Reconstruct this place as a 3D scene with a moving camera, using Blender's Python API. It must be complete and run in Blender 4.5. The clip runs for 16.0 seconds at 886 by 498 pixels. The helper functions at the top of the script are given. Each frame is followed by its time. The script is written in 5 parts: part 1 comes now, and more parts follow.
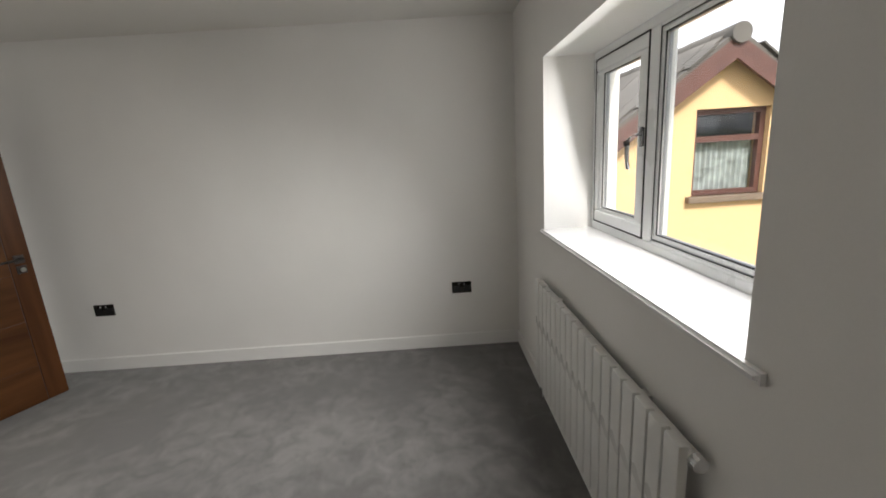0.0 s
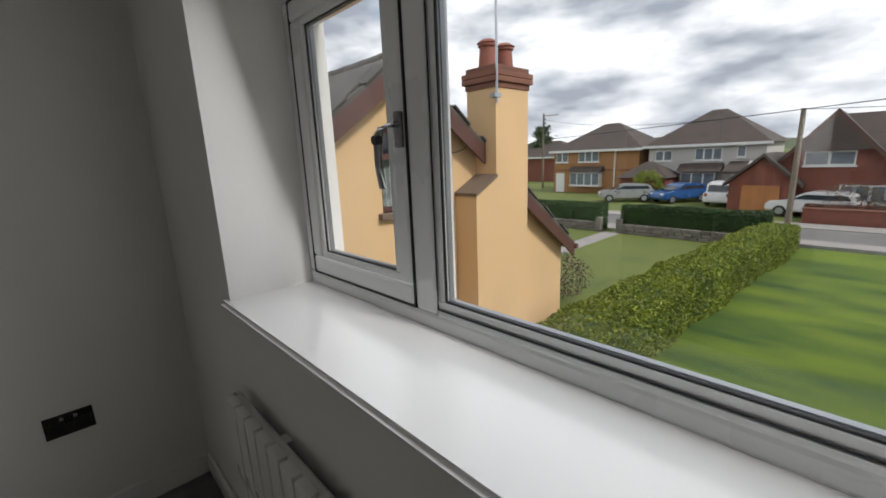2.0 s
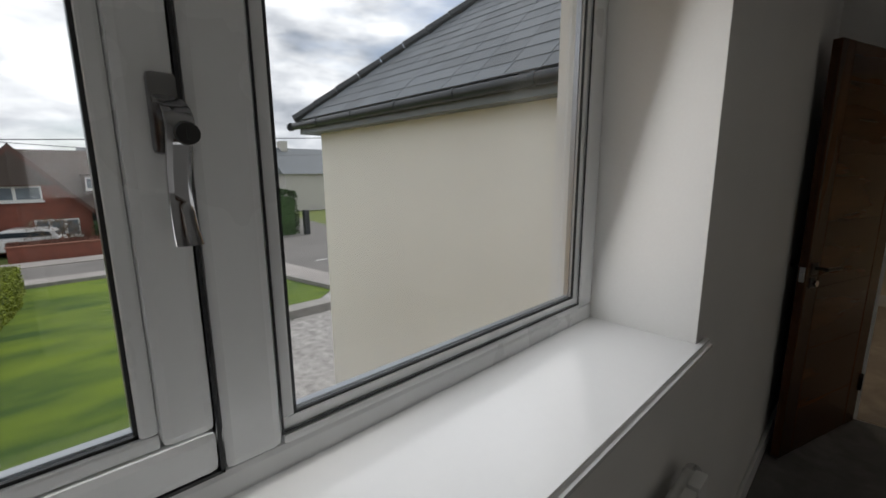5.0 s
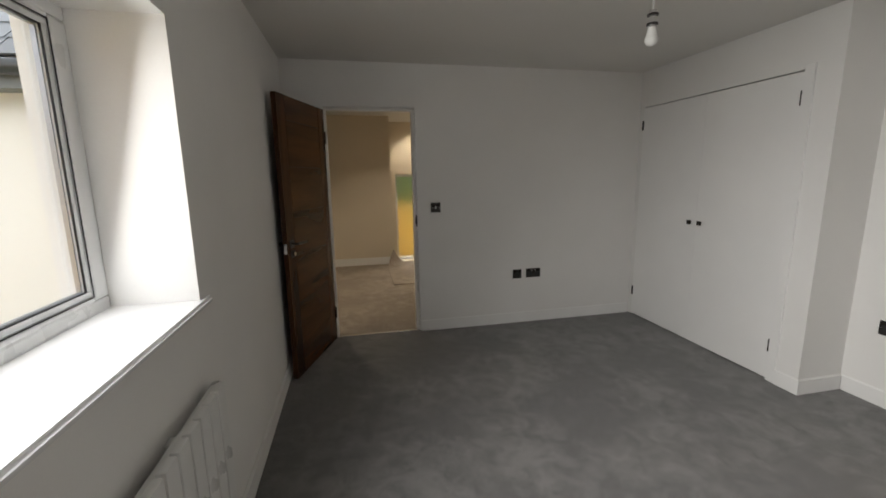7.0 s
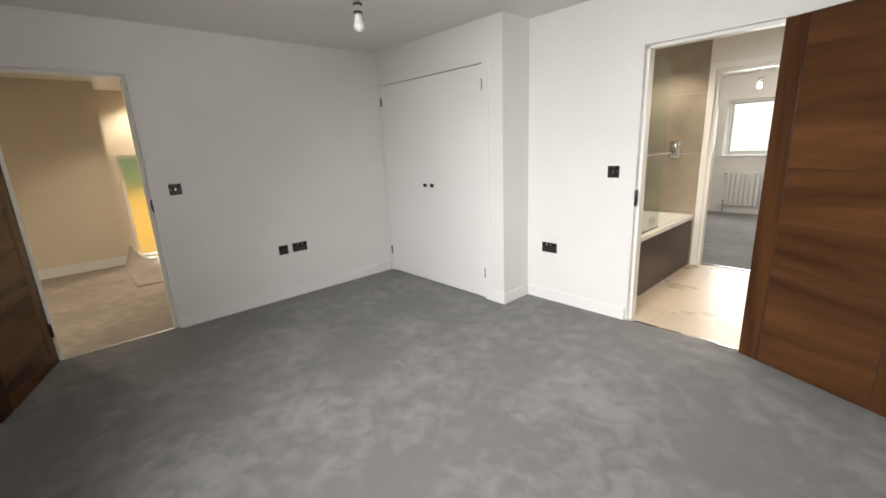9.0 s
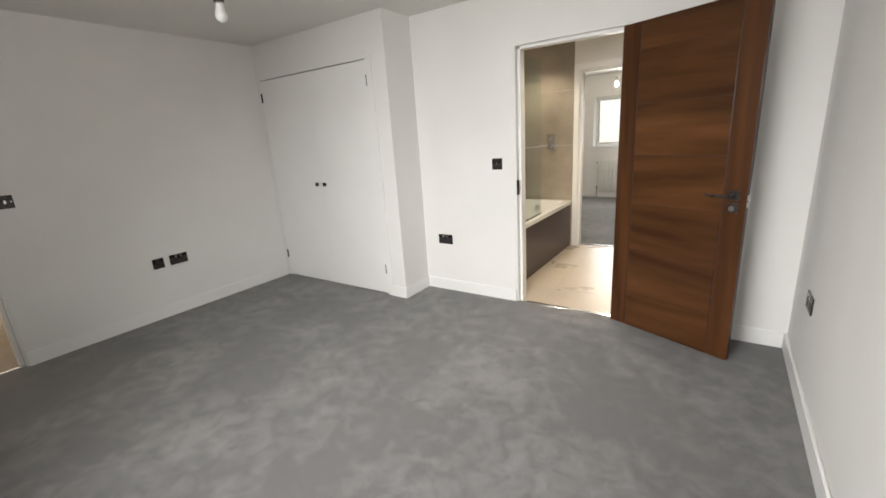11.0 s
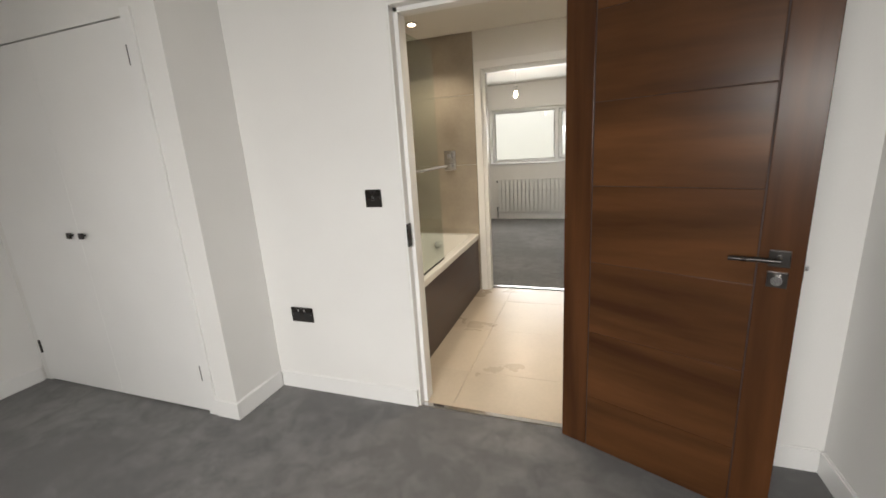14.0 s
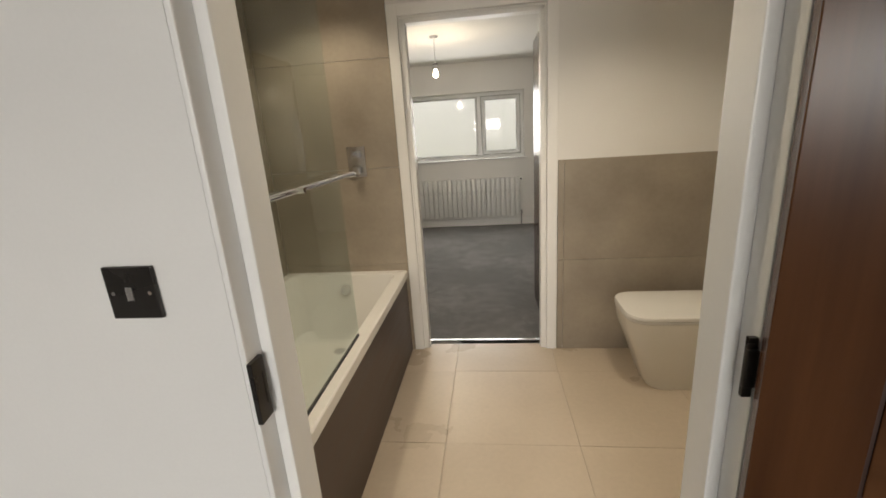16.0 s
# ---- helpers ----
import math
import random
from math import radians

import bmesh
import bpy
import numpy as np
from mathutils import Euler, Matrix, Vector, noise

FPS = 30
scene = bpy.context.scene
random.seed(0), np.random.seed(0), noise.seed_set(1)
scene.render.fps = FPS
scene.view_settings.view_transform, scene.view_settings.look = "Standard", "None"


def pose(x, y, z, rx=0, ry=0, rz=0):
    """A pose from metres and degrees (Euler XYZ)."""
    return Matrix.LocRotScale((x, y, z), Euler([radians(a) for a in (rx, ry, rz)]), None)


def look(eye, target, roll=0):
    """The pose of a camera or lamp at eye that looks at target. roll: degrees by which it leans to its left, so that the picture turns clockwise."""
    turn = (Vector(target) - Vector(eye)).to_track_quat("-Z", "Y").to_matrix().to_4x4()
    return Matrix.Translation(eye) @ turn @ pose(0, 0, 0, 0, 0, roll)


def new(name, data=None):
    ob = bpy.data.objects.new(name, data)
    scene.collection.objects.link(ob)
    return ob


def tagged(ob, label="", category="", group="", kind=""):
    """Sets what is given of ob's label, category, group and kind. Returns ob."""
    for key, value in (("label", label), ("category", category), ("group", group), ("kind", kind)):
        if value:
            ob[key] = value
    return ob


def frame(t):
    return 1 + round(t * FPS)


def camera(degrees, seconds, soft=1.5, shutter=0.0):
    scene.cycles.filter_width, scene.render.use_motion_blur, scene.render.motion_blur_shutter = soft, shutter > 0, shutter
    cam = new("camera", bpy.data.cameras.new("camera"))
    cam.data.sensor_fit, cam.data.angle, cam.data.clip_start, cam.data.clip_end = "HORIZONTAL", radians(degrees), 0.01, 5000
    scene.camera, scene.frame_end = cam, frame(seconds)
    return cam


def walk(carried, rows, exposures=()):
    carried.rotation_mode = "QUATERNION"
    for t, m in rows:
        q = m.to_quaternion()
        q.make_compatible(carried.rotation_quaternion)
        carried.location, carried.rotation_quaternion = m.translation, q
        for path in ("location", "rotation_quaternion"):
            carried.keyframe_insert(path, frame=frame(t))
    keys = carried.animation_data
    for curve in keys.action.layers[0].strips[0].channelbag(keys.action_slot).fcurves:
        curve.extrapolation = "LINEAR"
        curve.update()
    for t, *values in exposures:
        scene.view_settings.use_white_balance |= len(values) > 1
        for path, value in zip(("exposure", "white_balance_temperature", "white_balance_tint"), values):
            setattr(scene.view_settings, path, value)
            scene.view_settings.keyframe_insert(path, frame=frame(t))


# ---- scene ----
LENS = 94.2
PATH = [
    (0, (3.004, 3.013, 1.465), (1.054, 3.042, 1.023), -3.6),
    (0.5, (2.77, 3.09, 1.467), (0.831, 3.33, 1.041), -3.3),
    (1, (2.486, 3.122, 1.457), (0.629, 3.731, 1.032), -3.2),
    (1.5, (2.285, 3.171, 1.444), (0.58, 4.121, 1.009), -2.8),
    (2, (2.053, 3.281, 1.426), (0.63, 4.618, 0.99), -2.3),
    (2.5, (1.879, 3.346, 1.429), (0.781, 4.961, 0.999), -1.7),
    (3, (1.643, 3.36, 1.437), (1.016, 5.213, 1.02), -1.2),
    (5.5, (1.114, 3.368, 1.428), (2.821, 4.361, 1.113), -0.8),
    (6, (1.003, 3.239, 1.431), (2.927, 3.698, 1.132), -0.8),
    (6.5, (0.88, 3.151, 1.436), (2.856, 3.163, 1.128), -0.5),
    (7, (0.768, 3.09, 1.434), (2.694, 2.681, 1.081), -0.9),
    (7.5, (0.684, 3.039, 1.421), (2.521, 2.342, 1.046), -1.3),
    (8, (0.607, 3.022, 1.427), (2.303, 2.048, 1.012), -1.9),
    (8.5, (0.559, 3.048, 1.412), (2.128, 1.891, 0.963), -2.2),
    (9, (0.507, 3.064, 1.399), (1.94, 1.756, 0.91), -2.6),
    (9.5, (0.452, 3.055, 1.394), (1.788, 1.657, 0.883), -2.7),
    (10, (0.423, 3.053, 1.394), (1.661, 1.575, 0.865), -3.1),
    (12.5, (0.49, 2.727, 1.386), (1.401, 1.015, 0.898), -4.0),
    (13, (0.658, 2.455, 1.387), (1.487, 0.7, 0.905), -3.9),
    (13.5, (0.79, 2.192, 1.391), (1.548, 0.405, 0.911), -3.8),
    (14, (0.917, 1.817, 1.383), (1.583, -0.005, 0.897), -3.6),
    (14.5, (1.05, 1.502, 1.375), (1.623, -0.35, 0.884), -3.4),
    (15, (1.197, 1.15, 1.358), (1.68, -0.727, 0.862), -4.1),
    (15.5, (1.282, 0.862, 1.344), (1.665, -1.038, 0.851), -4.1),
    (16, (1.359, 0.564, 1.359), (1.595, -1.35, 0.832), -3.8),
]
EXPOSURES = [(0, 1.45, 6500, 10), (0.5, 1.05, 6450, 10), (1, 0.6, 6300, 10), (1.5, 0.25, 6350, 10), (2, 0.15, 6300, 10), (2.5, -0.05, 6200, 10), (3, -0.25, 5750, 8),
             (5.5, 0.2, 6350, 10), (6, 0.5, 6300, 10), (6.5, 0.9, 6250, 10), (7, 1.4, 6450, 10), (7.5, 1.9, 6450, 10), (8, 2.15, 6500, 10),
             (9, 2.4, 6350, 10), (10, 2.3, 6400, 10), (12.5, 2.2, 6350, 10), (14, 1.95, 6500, 10), (16, 1.6, 6650, 10)]
cam = camera(LENS, 16.0, soft=1.7)
walk(cam, [(t, look(eye, target, roll)) for t, eye, target, roll in PATH], EXPOSURES)

# ---- world, sun and lamps ----
SUN = Vector((0.72, 0.12, 0.68)).normalized()


def make_world():
    w = bpy.data.worlds.new("cloudy_sky")
    scene.world = w
    w.use_nodes = True
    n, l = w.node_tree.nodes, w.node_tree.links
    n.clear()
    out, bg = n.new("ShaderNodeOutputWorld"), n.new("ShaderNodeBackground")
    sky = n.new("ShaderNodeTexSky")
    sky.sky_type, sky.sun_disc = "NISHITA", False
    sky.sun_elevation, sky.sun_rotation = math.asin(SUN.z), math.atan2(SUN.x, SUN.y)
    co, mp = n.new("ShaderNodeTexCoord"), n.new("ShaderNodeMapping")
    mp.inputs["Scale"].default_value = (1.3, 1.3, 3.6)
    n1 = n.new("ShaderNodeTexNoise")
    n1.inputs["Scale"].default_value, n1.inputs["Detail"].default_value, n1.inputs["Roughness"].default_value = 1.6, 8, 0.55
    n2 = n.new("ShaderNodeTexNoise")
    n2.inputs["Scale"].default_value, n2.inputs["Detail"].default_value = 3.5, 9
    cover, shade = n.new("ShaderNodeValToRGB"), n.new("ShaderNodeValToRGB")
    cover.color_ramp.elements[0].position, cover.color_ramp.elements[1].position = 0.24, 0.42
    shade.color_ramp.elements[0].position, shade.color_ramp.elements[1].position = 0.36, 0.62
    shade.color_ramp.elements[0].color, shade.color_ramp.elements[1].color = (3.7, 4.0, 4.5, 1), (11.6, 11.6, 11.5, 1)
    mix = n.new("ShaderNodeMix")
    mix.data_type = "RGBA"
    l.new(co.outputs["Generated"], mp.inputs["Vector"])
    l.new(mp.outputs[0], n1.inputs["Vector"]), l.new(mp.outputs[0], n2.inputs["Vector"])
    l.new(n1.outputs["Fac"], cover.inputs[0]), l.new(n2.outputs["Fac"], shade.inputs[0])
    l.new(cover.outputs[0], mix.inputs["Factor"])
    l.new(sky.outputs[0], mix.inputs["A"]), l.new(shade.outputs[0], mix.inputs["B"])
    l.new(mix.outputs["Result"], bg.inputs[0]), l.new(bg.outputs[0], out.inputs[0])
    bg.inputs[1].default_value = 0.11


make_world()


def lamp(name, kind, m, energy, color, **settings):
    d = bpy.data.lights.new(name, kind)
    d.energy, d.color = energy, color
    for key in settings:
        if key == "size":
            d.size = settings[key]
        elif key == "size_y":
            d.shape, d.size_y = "RECTANGLE", settings[key]
        elif key == "radius":
            d.shadow_soft_size = settings[key]
        elif key == "angle":
            d.angle = radians(settings[key])
        elif key == "spread":
            d.spread = radians(settings[key])
        elif key == "spot":
            d.spot_size, d.spot_blend = radians(settings[key]), 0.6
    ob = new(name, d)
    ob.matrix_world = m
    return ob


lamp("sun", "SUN", look(SUN * 30, (0, 0, 0)), 2.2, (1.0, 0.95, 0.87), angle=12)
WARM = (1.0, 0.86, 0.66)
# the sky's light where it enters each room, at the inner edge of the window opening
lamp("window_daylight", "AREA", look((1.50, 3.52, 1.66), (1.52, 0.2, -0.35)), 8.5, (1.0, 0.97, 0.92), size=1.44, size_y=0.42, spread=110)
lamp("window_glow", "AREA", look((1.50, 3.80, 1.475), (1.50, 0.0, 0.55)), 3.6, (1.0, 0.98, 0.95), size=1.4, size_y=0.8)
lamp("window_daylight_two", "AREA", look((1.73, -5.66, 1.47), (1.73, -2.0, 0.9)), 7, (1.0, 0.98, 0.95), size=1.6, size_y=0.84, spread=165)

# ---- materials ----


def node_material(name):
    m = bpy.data.materials.new(name)
    m.use_nodes = True
    nt = m.node_tree
    return m, nt.nodes, nt.links, nt.nodes["Principled BSDF"]


def surface(name, color, rough=0.6, vary=0.12, scale=3.0, fine=60.0, bump=0.1, depth=0.003, metal=0.0,
            stretch=(1, 1, 1), random_tint=0.0, island=0.0, coat=0.0, rough_vary=0.1, second=None, detail=5):
    """Two-scale mottled surface with fine relief."""
    m, n, l, b = node_material(name)
    co, mp = n.new("ShaderNodeTexCoord"), n.new("ShaderNodeMapping")
    mp.inputs["Scale"].default_value = stretch
    big, small = n.new("ShaderNodeTexNoise"), n.new("ShaderNodeTexNoise")
    big.inputs["Scale"].default_value, big.inputs["Detail"].default_value = scale, detail
    small.inputs["Scale"].default_value, small.inputs["Detail"].default_value = fine, 3
    l.new(co.outputs["Object"], mp.inputs[0])
    l.new(mp.outputs[0], big.inputs["Vector"]), l.new(mp.outputs[0], small.inputs["Vector"])
    ramp = n.new("ShaderNodeValToRGB")
    lo = second if second else tuple(c * (1 - vary) for c in color)
    hi = color if second else tuple(min(1, c * (1 + vary)) for c in color)
    ramp.color_ramp.elements[0].position, ramp.color_ramp.elements[1].position = 0.33, 0.67
    ramp.color_ramp.elements[0].color, ramp.color_ramp.elements[1].color = (*lo, 1), (*hi, 1)
    l.new(big.outputs["Fac"], ramp.inputs[0])
    mul = n.new("ShaderNodeMix")
    mul.data_type, mul.blend_type = "RGBA", "MULTIPLY"
    mul.inputs["Factor"].default_value = 1
    grey = n.new("ShaderNodeMapRange")
    grey.inputs["To Min"].default_value, grey.inputs["To Max"].default_value = 1 - vary, 1 + vary * 0.6
    l.new(small.outputs["Fac"], grey.inputs[0])
    l.new(ramp.outputs[0], mul.inputs["A"]), l.new(grey.outputs[0], mul.inputs["B"])
    last = mul.outputs["Result"]
    if random_tint or island:
        src = n.new("ShaderNodeObjectInfo") if random_tint else n.new("ShaderNodeNewGeometry")
        rng = n.new("ShaderNodeMapRange")
        k = random_tint or island
        rng.inputs["To Min"].default_value, rng.inputs["To Max"].default_value = 1 - k, 1 + k
        l.new(src.outputs["Random"] if random_tint else src.outputs["Random Per Island"], rng.inputs[0])
        m2 = n.new("ShaderNodeMix")
        m2.data_type, m2.blend_type = "RGBA", "MULTIPLY"
        m2.inputs["Factor"].default_value = 1
        l.new(last, m2.inputs["A"]), l.new(rng.outputs[0], m2.inputs["B"])
        last = m2.outputs["Result"]
    l.new(last, b.inputs["Base Color"])
    rr = n.new("ShaderNodeMapRange")
    rr.inputs["To Min"].default_value, rr.inputs["To Max"].default_value = max(0.02, rough - rough_vary), min(1, rough + rough_vary)
    l.new(big.outputs["Fac"], rr.inputs[0]), l.new(rr.outputs[0], b.inputs["Roughness"])
    b.inputs["Metallic"].default_value = metal
    if coat:
        b.inputs["Coat Weight"].default_value, b.inputs["Coat Roughness"].default_value = coat, 0.25
    if bump:
        bp = n.new("ShaderNodeBump")
        bp.inputs["Strength"].default_value, bp.inputs["Distance"].default_value = bump, depth
        l.new(small.outputs["Fac"], bp.inputs["Height"]), l.new(bp.outputs[0], b.inputs["Normal"])
    return m


def carpet_material(name, base, light):
    """Pile brushed in different directions: soft pale blotches, with fine tufts."""
    m, n, l, b = node_material(name)
    co = n.new("ShaderNodeTexCoord")
    big, mid, fib = (n.new("ShaderNodeTexNoise") for _ in range(3))
    for node, s, d in ((big, 1.4, 3), (mid, 9.0, 9), (fib, 330, 2)):
        node.inputs["Scale"].default_value, node.inputs["Detail"].default_value = s, d
        l.new(co.outputs["Object"], node.inputs["Vector"])
    mid.inputs["Distortion"].default_value, mid.inputs["Roughness"].default_value = 0.45, 0.62
    mul = n.new("ShaderNodeMath")
    mul.operation = "MULTIPLY"
    l.new(big.outputs["Fac"], mul.inputs[0]), l.new(mid.outputs["Fac"], mul.inputs[1])
    ramp = n.new("ShaderNodeValToRGB")
    ramp.color_ramp.elements[0].position, ramp.color_ramp.elements[1].position = 0.20, 0.36
    ramp.color_ramp.elements[0].color, ramp.color_ramp.elements[1].color = (*base, 1), (*light, 1)
    l.new(mul.outputs[0], ramp.inputs[0])
    grey = n.new("ShaderNodeMapRange")
    grey.inputs["To Min"].default_value, grey.inputs["To Max"].default_value = 0.7, 1.25
    l.new(fib.outputs["Fac"], grey.inputs[0])
    mx = n.new("ShaderNodeMix")
    mx.data_type, mx.blend_type = "RGBA", "MULTIPLY"
    mx.inputs["Factor"].default_value = 1
    l.new(ramp.outputs[0], mx.inputs["A"]), l.new(grey.outputs[0], mx.inputs["B"])
    l.new(mx.outputs["Result"], b.inputs["Base Color"])
    b.inputs["Roughness"].default_value = 0.95
    b.inputs["Sheen Weight"].default_value, b.inputs["Sheen Roughness"].default_value = 0.25, 0.5
    bp = n.new("ShaderNodeBump")
    bp.inputs["Strength"].default_value, bp.inputs["Distance"].default_value = 0.5, 0.006
    l.new(fib.outputs["Fac"], bp.inputs["Height"]), l.new(bp.outputs[0], b.inputs["Normal"])
    return m


def wood_material(name, dark, light, across):
    """Veneer whose grain runs along local z, or along local x where across is true."""
    m, n, l, b = node_material(name)
    co, mp = n.new("ShaderNodeTexCoord"), n.new("ShaderNodeMapping")
    mp.inputs["Scale"].default_value = (1.0, 30, 8) if across else (14, 30, 1.0)
    a, f = n.new("ShaderNodeTexNoise"), n.new("ShaderNodeTexNoise")
    a.inputs["Scale"].default_value, a.inputs["Detail"].default_value, a.inputs["Distortion"].default_value = 0.75, 6, 0.4
    f.inputs["Scale"].default_value, f.inputs["Detail"].default_value = 9, 4
    info = n.new("ShaderNodeObjectInfo")
    add = n.new("ShaderNodeVectorMath")
    l.new(co.outputs["Object"], mp.inputs[0]), l.new(mp.outputs[0], add.inputs[0])
    off = n.new("ShaderNodeMath")
    off.operation = "MULTIPLY"
    off.inputs[1].default_value = 37.0
    l.new(info.outputs["Random"], off.inputs[0]), l.new(off.outputs[0], add.inputs[1])
    l.new(add.outputs[0], a.inputs["Vector"]), l.new(add.outputs[0], f.inputs["Vector"])
    ramp = n.new("ShaderNodeValToRGB")
    ramp.color_ramp.elements[0].position, ramp.color_ramp.elements[1].position = 0.32, 0.72
    ramp.color_ramp.elements[0].color, ramp.color_ramp.elements[1].color = (*dark, 1), (*light, 1)
    l.new(a.outputs["Fac"], ramp.inputs[0])
    grey = n.new("ShaderNodeMapRange")
    grey.inputs["To Min"].default_value, grey.inputs["To Max"].default_value = 0.88, 1.08
    l.new(f.outputs["Fac"], grey.inputs[0])
    mx = n.new("ShaderNodeMix")
    mx.data_type, mx.blend_type = "RGBA", "MULTIPLY"
    mx.inputs["Factor"].default_value = 1
    l.new(ramp.outputs[0], mx.inputs["A"]), l.new(grey.outputs[0], mx.inputs["B"])
    l.new(mx.outputs["Result"], b.inputs["Base Color"])
    b.inputs["Roughness"].default_value, b.inputs["Specular IOR Level"].default_value = 0.26, 0.22
    bp = n.new("ShaderNodeBump")
    bp.inputs["Strength"].default_value, bp.inputs["Distance"].default_value = 0.08, 0.002
    l.new(f.outputs["Fac"], bp.inputs["Height"]), l.new(bp.outputs[0], b.inputs["Normal"])
    return m


def glass_material(name, tint=(1, 1, 1), rough=0.0):
    """Thin sheet glass: clear straight through, with a mirror gloss that grows at a slant; a frosted sheet scatters instead."""
    m, n, l, b = node_material(name)
    if rough:
        b.inputs["Base Color"].default_value = (*tint, 1)
        b.inputs["Transmission Weight"].default_value = 1
        b.inputs["Roughness"].default_value = rough
        return m
    out = n["Material Output"]
    clear, shine, mix, fr = n.new("ShaderNodeBsdfTransparent"), n.new("ShaderNodeBsdfGlossy"), n.new("ShaderNodeMixShader"), n.new("ShaderNodeLayerWeight")
    power, scale = n.new("ShaderNodeMath"), n.new("ShaderNodeMath")
    power.operation, scale.operation = "POWER", "MULTIPLY_ADD"
    power.inputs[1].default_value, scale.inputs[1].default_value, scale.inputs[2].default_value = 5.0, 0.55, 0.025
    clear.inputs[0].default_value = (*(0.97 * t for t in tint), 1)
    shine.inputs["Roughness"].default_value = 0.01
    fr.inputs["Blend"].default_value = 0.5
    l.new(fr.outputs["Facing"], power.inputs[0]), l.new(power.outputs[0], scale.inputs[0])
    l.new(scale.outputs[0], mix.inputs[0]), l.new(clear.outputs[0], mix.inputs[1]), l.new(shine.outputs[0], mix.inputs[2])
    l.new(mix.outputs[0], out.inputs["Surface"])
    n.remove(b)
    return m


def glow_material(name, color, strength):
    m, n, l, b = node_material(name)
    b.inputs["Base Color"].default_value = (0.9, 0.9, 0.9, 1)
    b.inputs["Emission Color"].default_value = (*color, 1)
    b.inputs["Emission Strength"].default_value = strength
    return m


WHITE = surface("matt_wall_paint", (0.82, 0.81, 0.79), 0.7, 0.025, 1.5, 140, 0.06, 0.001)
CEIL = surface("ceiling_paint", (0.77, 0.755, 0.72), 0.8, 0.02, 1.2, 120, 0.05, 0.001)
GLOSS = surface("white_satin_paint", (0.86, 0.855, 0.84), 0.35, 0.02, 2, 90, 0.03, 0.001)
SILL = surface("white_gloss_sill", (0.82, 0.82, 0.82), 0.16, 0.015, 2, 60, 0.02, 0.0006, rough_vary=0.05)
UPVC = surface("white_upvc", (0.80, 0.81, 0.81), 0.3, 0.015, 4, 80, 0.0)
GASKET = surface("black_rubber_gasket", (0.015, 0.016, 0.018), 0.5, 0.1, 5, 90, 0.0)
SPACER = surface("spacer_bar", (0.45, 0.47, 0.5), 0.35, 0.05, 5, 60, 0.0, metal=0.8)
CARPET = carpet_material("grey_carpet", (0.108, 0.105, 0.104), (0.180, 0.175, 0.172))
CARPET_BEIGE = carpet_material("beige_carpet", (0.29, 0.24, 0.19), (0.42, 0.355, 0.29))
MAGNOLIA = surface("landing_paint", (0.70, 0.62, 0.50), 0.75, 0.02, 1.5, 120, 0.05, 0.001)
WOOD_V = wood_material("walnut_veneer_upright", (0.040, 0.015, 0.006), (0.100, 0.040, 0.015), False)
WOOD_H = wood_material("walnut_veneer_level", (0.038, 0.015, 0.006), (0.125, 0.052, 0.019), True)
GROOVE = surface("dark_groove", (0.035, 0.014, 0.007), 0.6, 0.1, 6, 60, 0.0)
CHROME = surface("polished_chrome", (0.75, 0.75, 0.76), 0.10, 0.03, 6, 50, 0.0, metal=1.0, rough_vary=0.04)
STEEL = surface("dark_polished_steel", (0.30, 0.30, 0.31), 0.14, 0.05, 6, 50, 0.0, metal=1.0, rough_vary=0.04)
NICKEL = surface("black_nickel", (0.045, 0.041, 0.038), 0.28, 0.1, 6, 50, 0.0, metal=0.6, rough_vary=0.05)
SOCKETBLACK = surface("black_insert", (0.012, 0.012, 0.012), 0.45, 0.05, 6, 50, 0.0)
ENAMEL = surface("white_enamel", (0.80, 0.79, 0.76), 0.22, 0.015, 2, 60, 0.0)
RADIATOR = surface("radiator_enamel", (0.78, 0.78, 0.76), 0.3, 0.02, 3, 60, 0.0)
TILE = surface("stone_wall_tile", (0.40, 0.35, 0.285), 0.36, 0.10, 2.6, 40, 0.05, 0.001, random_tint=0.05, second=(0.29, 0.25, 0.205))
TILE_FLOOR = surface("stone_floor_tile", (0.56, 0.475, 0.375), 0.30, 0.08, 2.4, 45, 0.05, 0.001, random_tint=0.04, second=(0.51, 0.43, 0.338))
GROUT = surface("grout", (0.51, 0.435, 0.345), 0.8, 0.05, 8, 90, 0.1, 0.001)
PANEL = surface("bath_panel_wood", (0.065, 0.040, 0.030), 0.4, 0.25, 2.0, 40, 0.1, 0.001, stretch=(1, 1, 14))
PORCELAIN = surface("porcelain", (0.80, 0.77, 0.70), 0.12, 0.01, 2, 40, 0.0, rough_vary=0.03)
GLASS = glass_material("clear_glass")
SCREEN_GLASS = glass_material("screen_glass", (0.93, 0.97, 0.95))
FROST = glass_material("frosted_glass", (0.97, 0.98, 0.97), 0.32)
BULB_OFF = surface("opal_bulb", (0.85, 0.85, 0.83), 0.35, 0.01, 2, 40, 0.0)
BULB_ON = glow_material("lit_bulb", (1.0, 0.78, 0.5), 8)
LAMP_ON = glow_material("lit_downlight", (1.0, 0.80, 0.55), 10)
DARKWOOD = surface("dark_handrail_wood", (0.06, 0.025, 0.015), 0.35, 0.2, 5, 50, 0.03, stretch=(1, 1, 6))
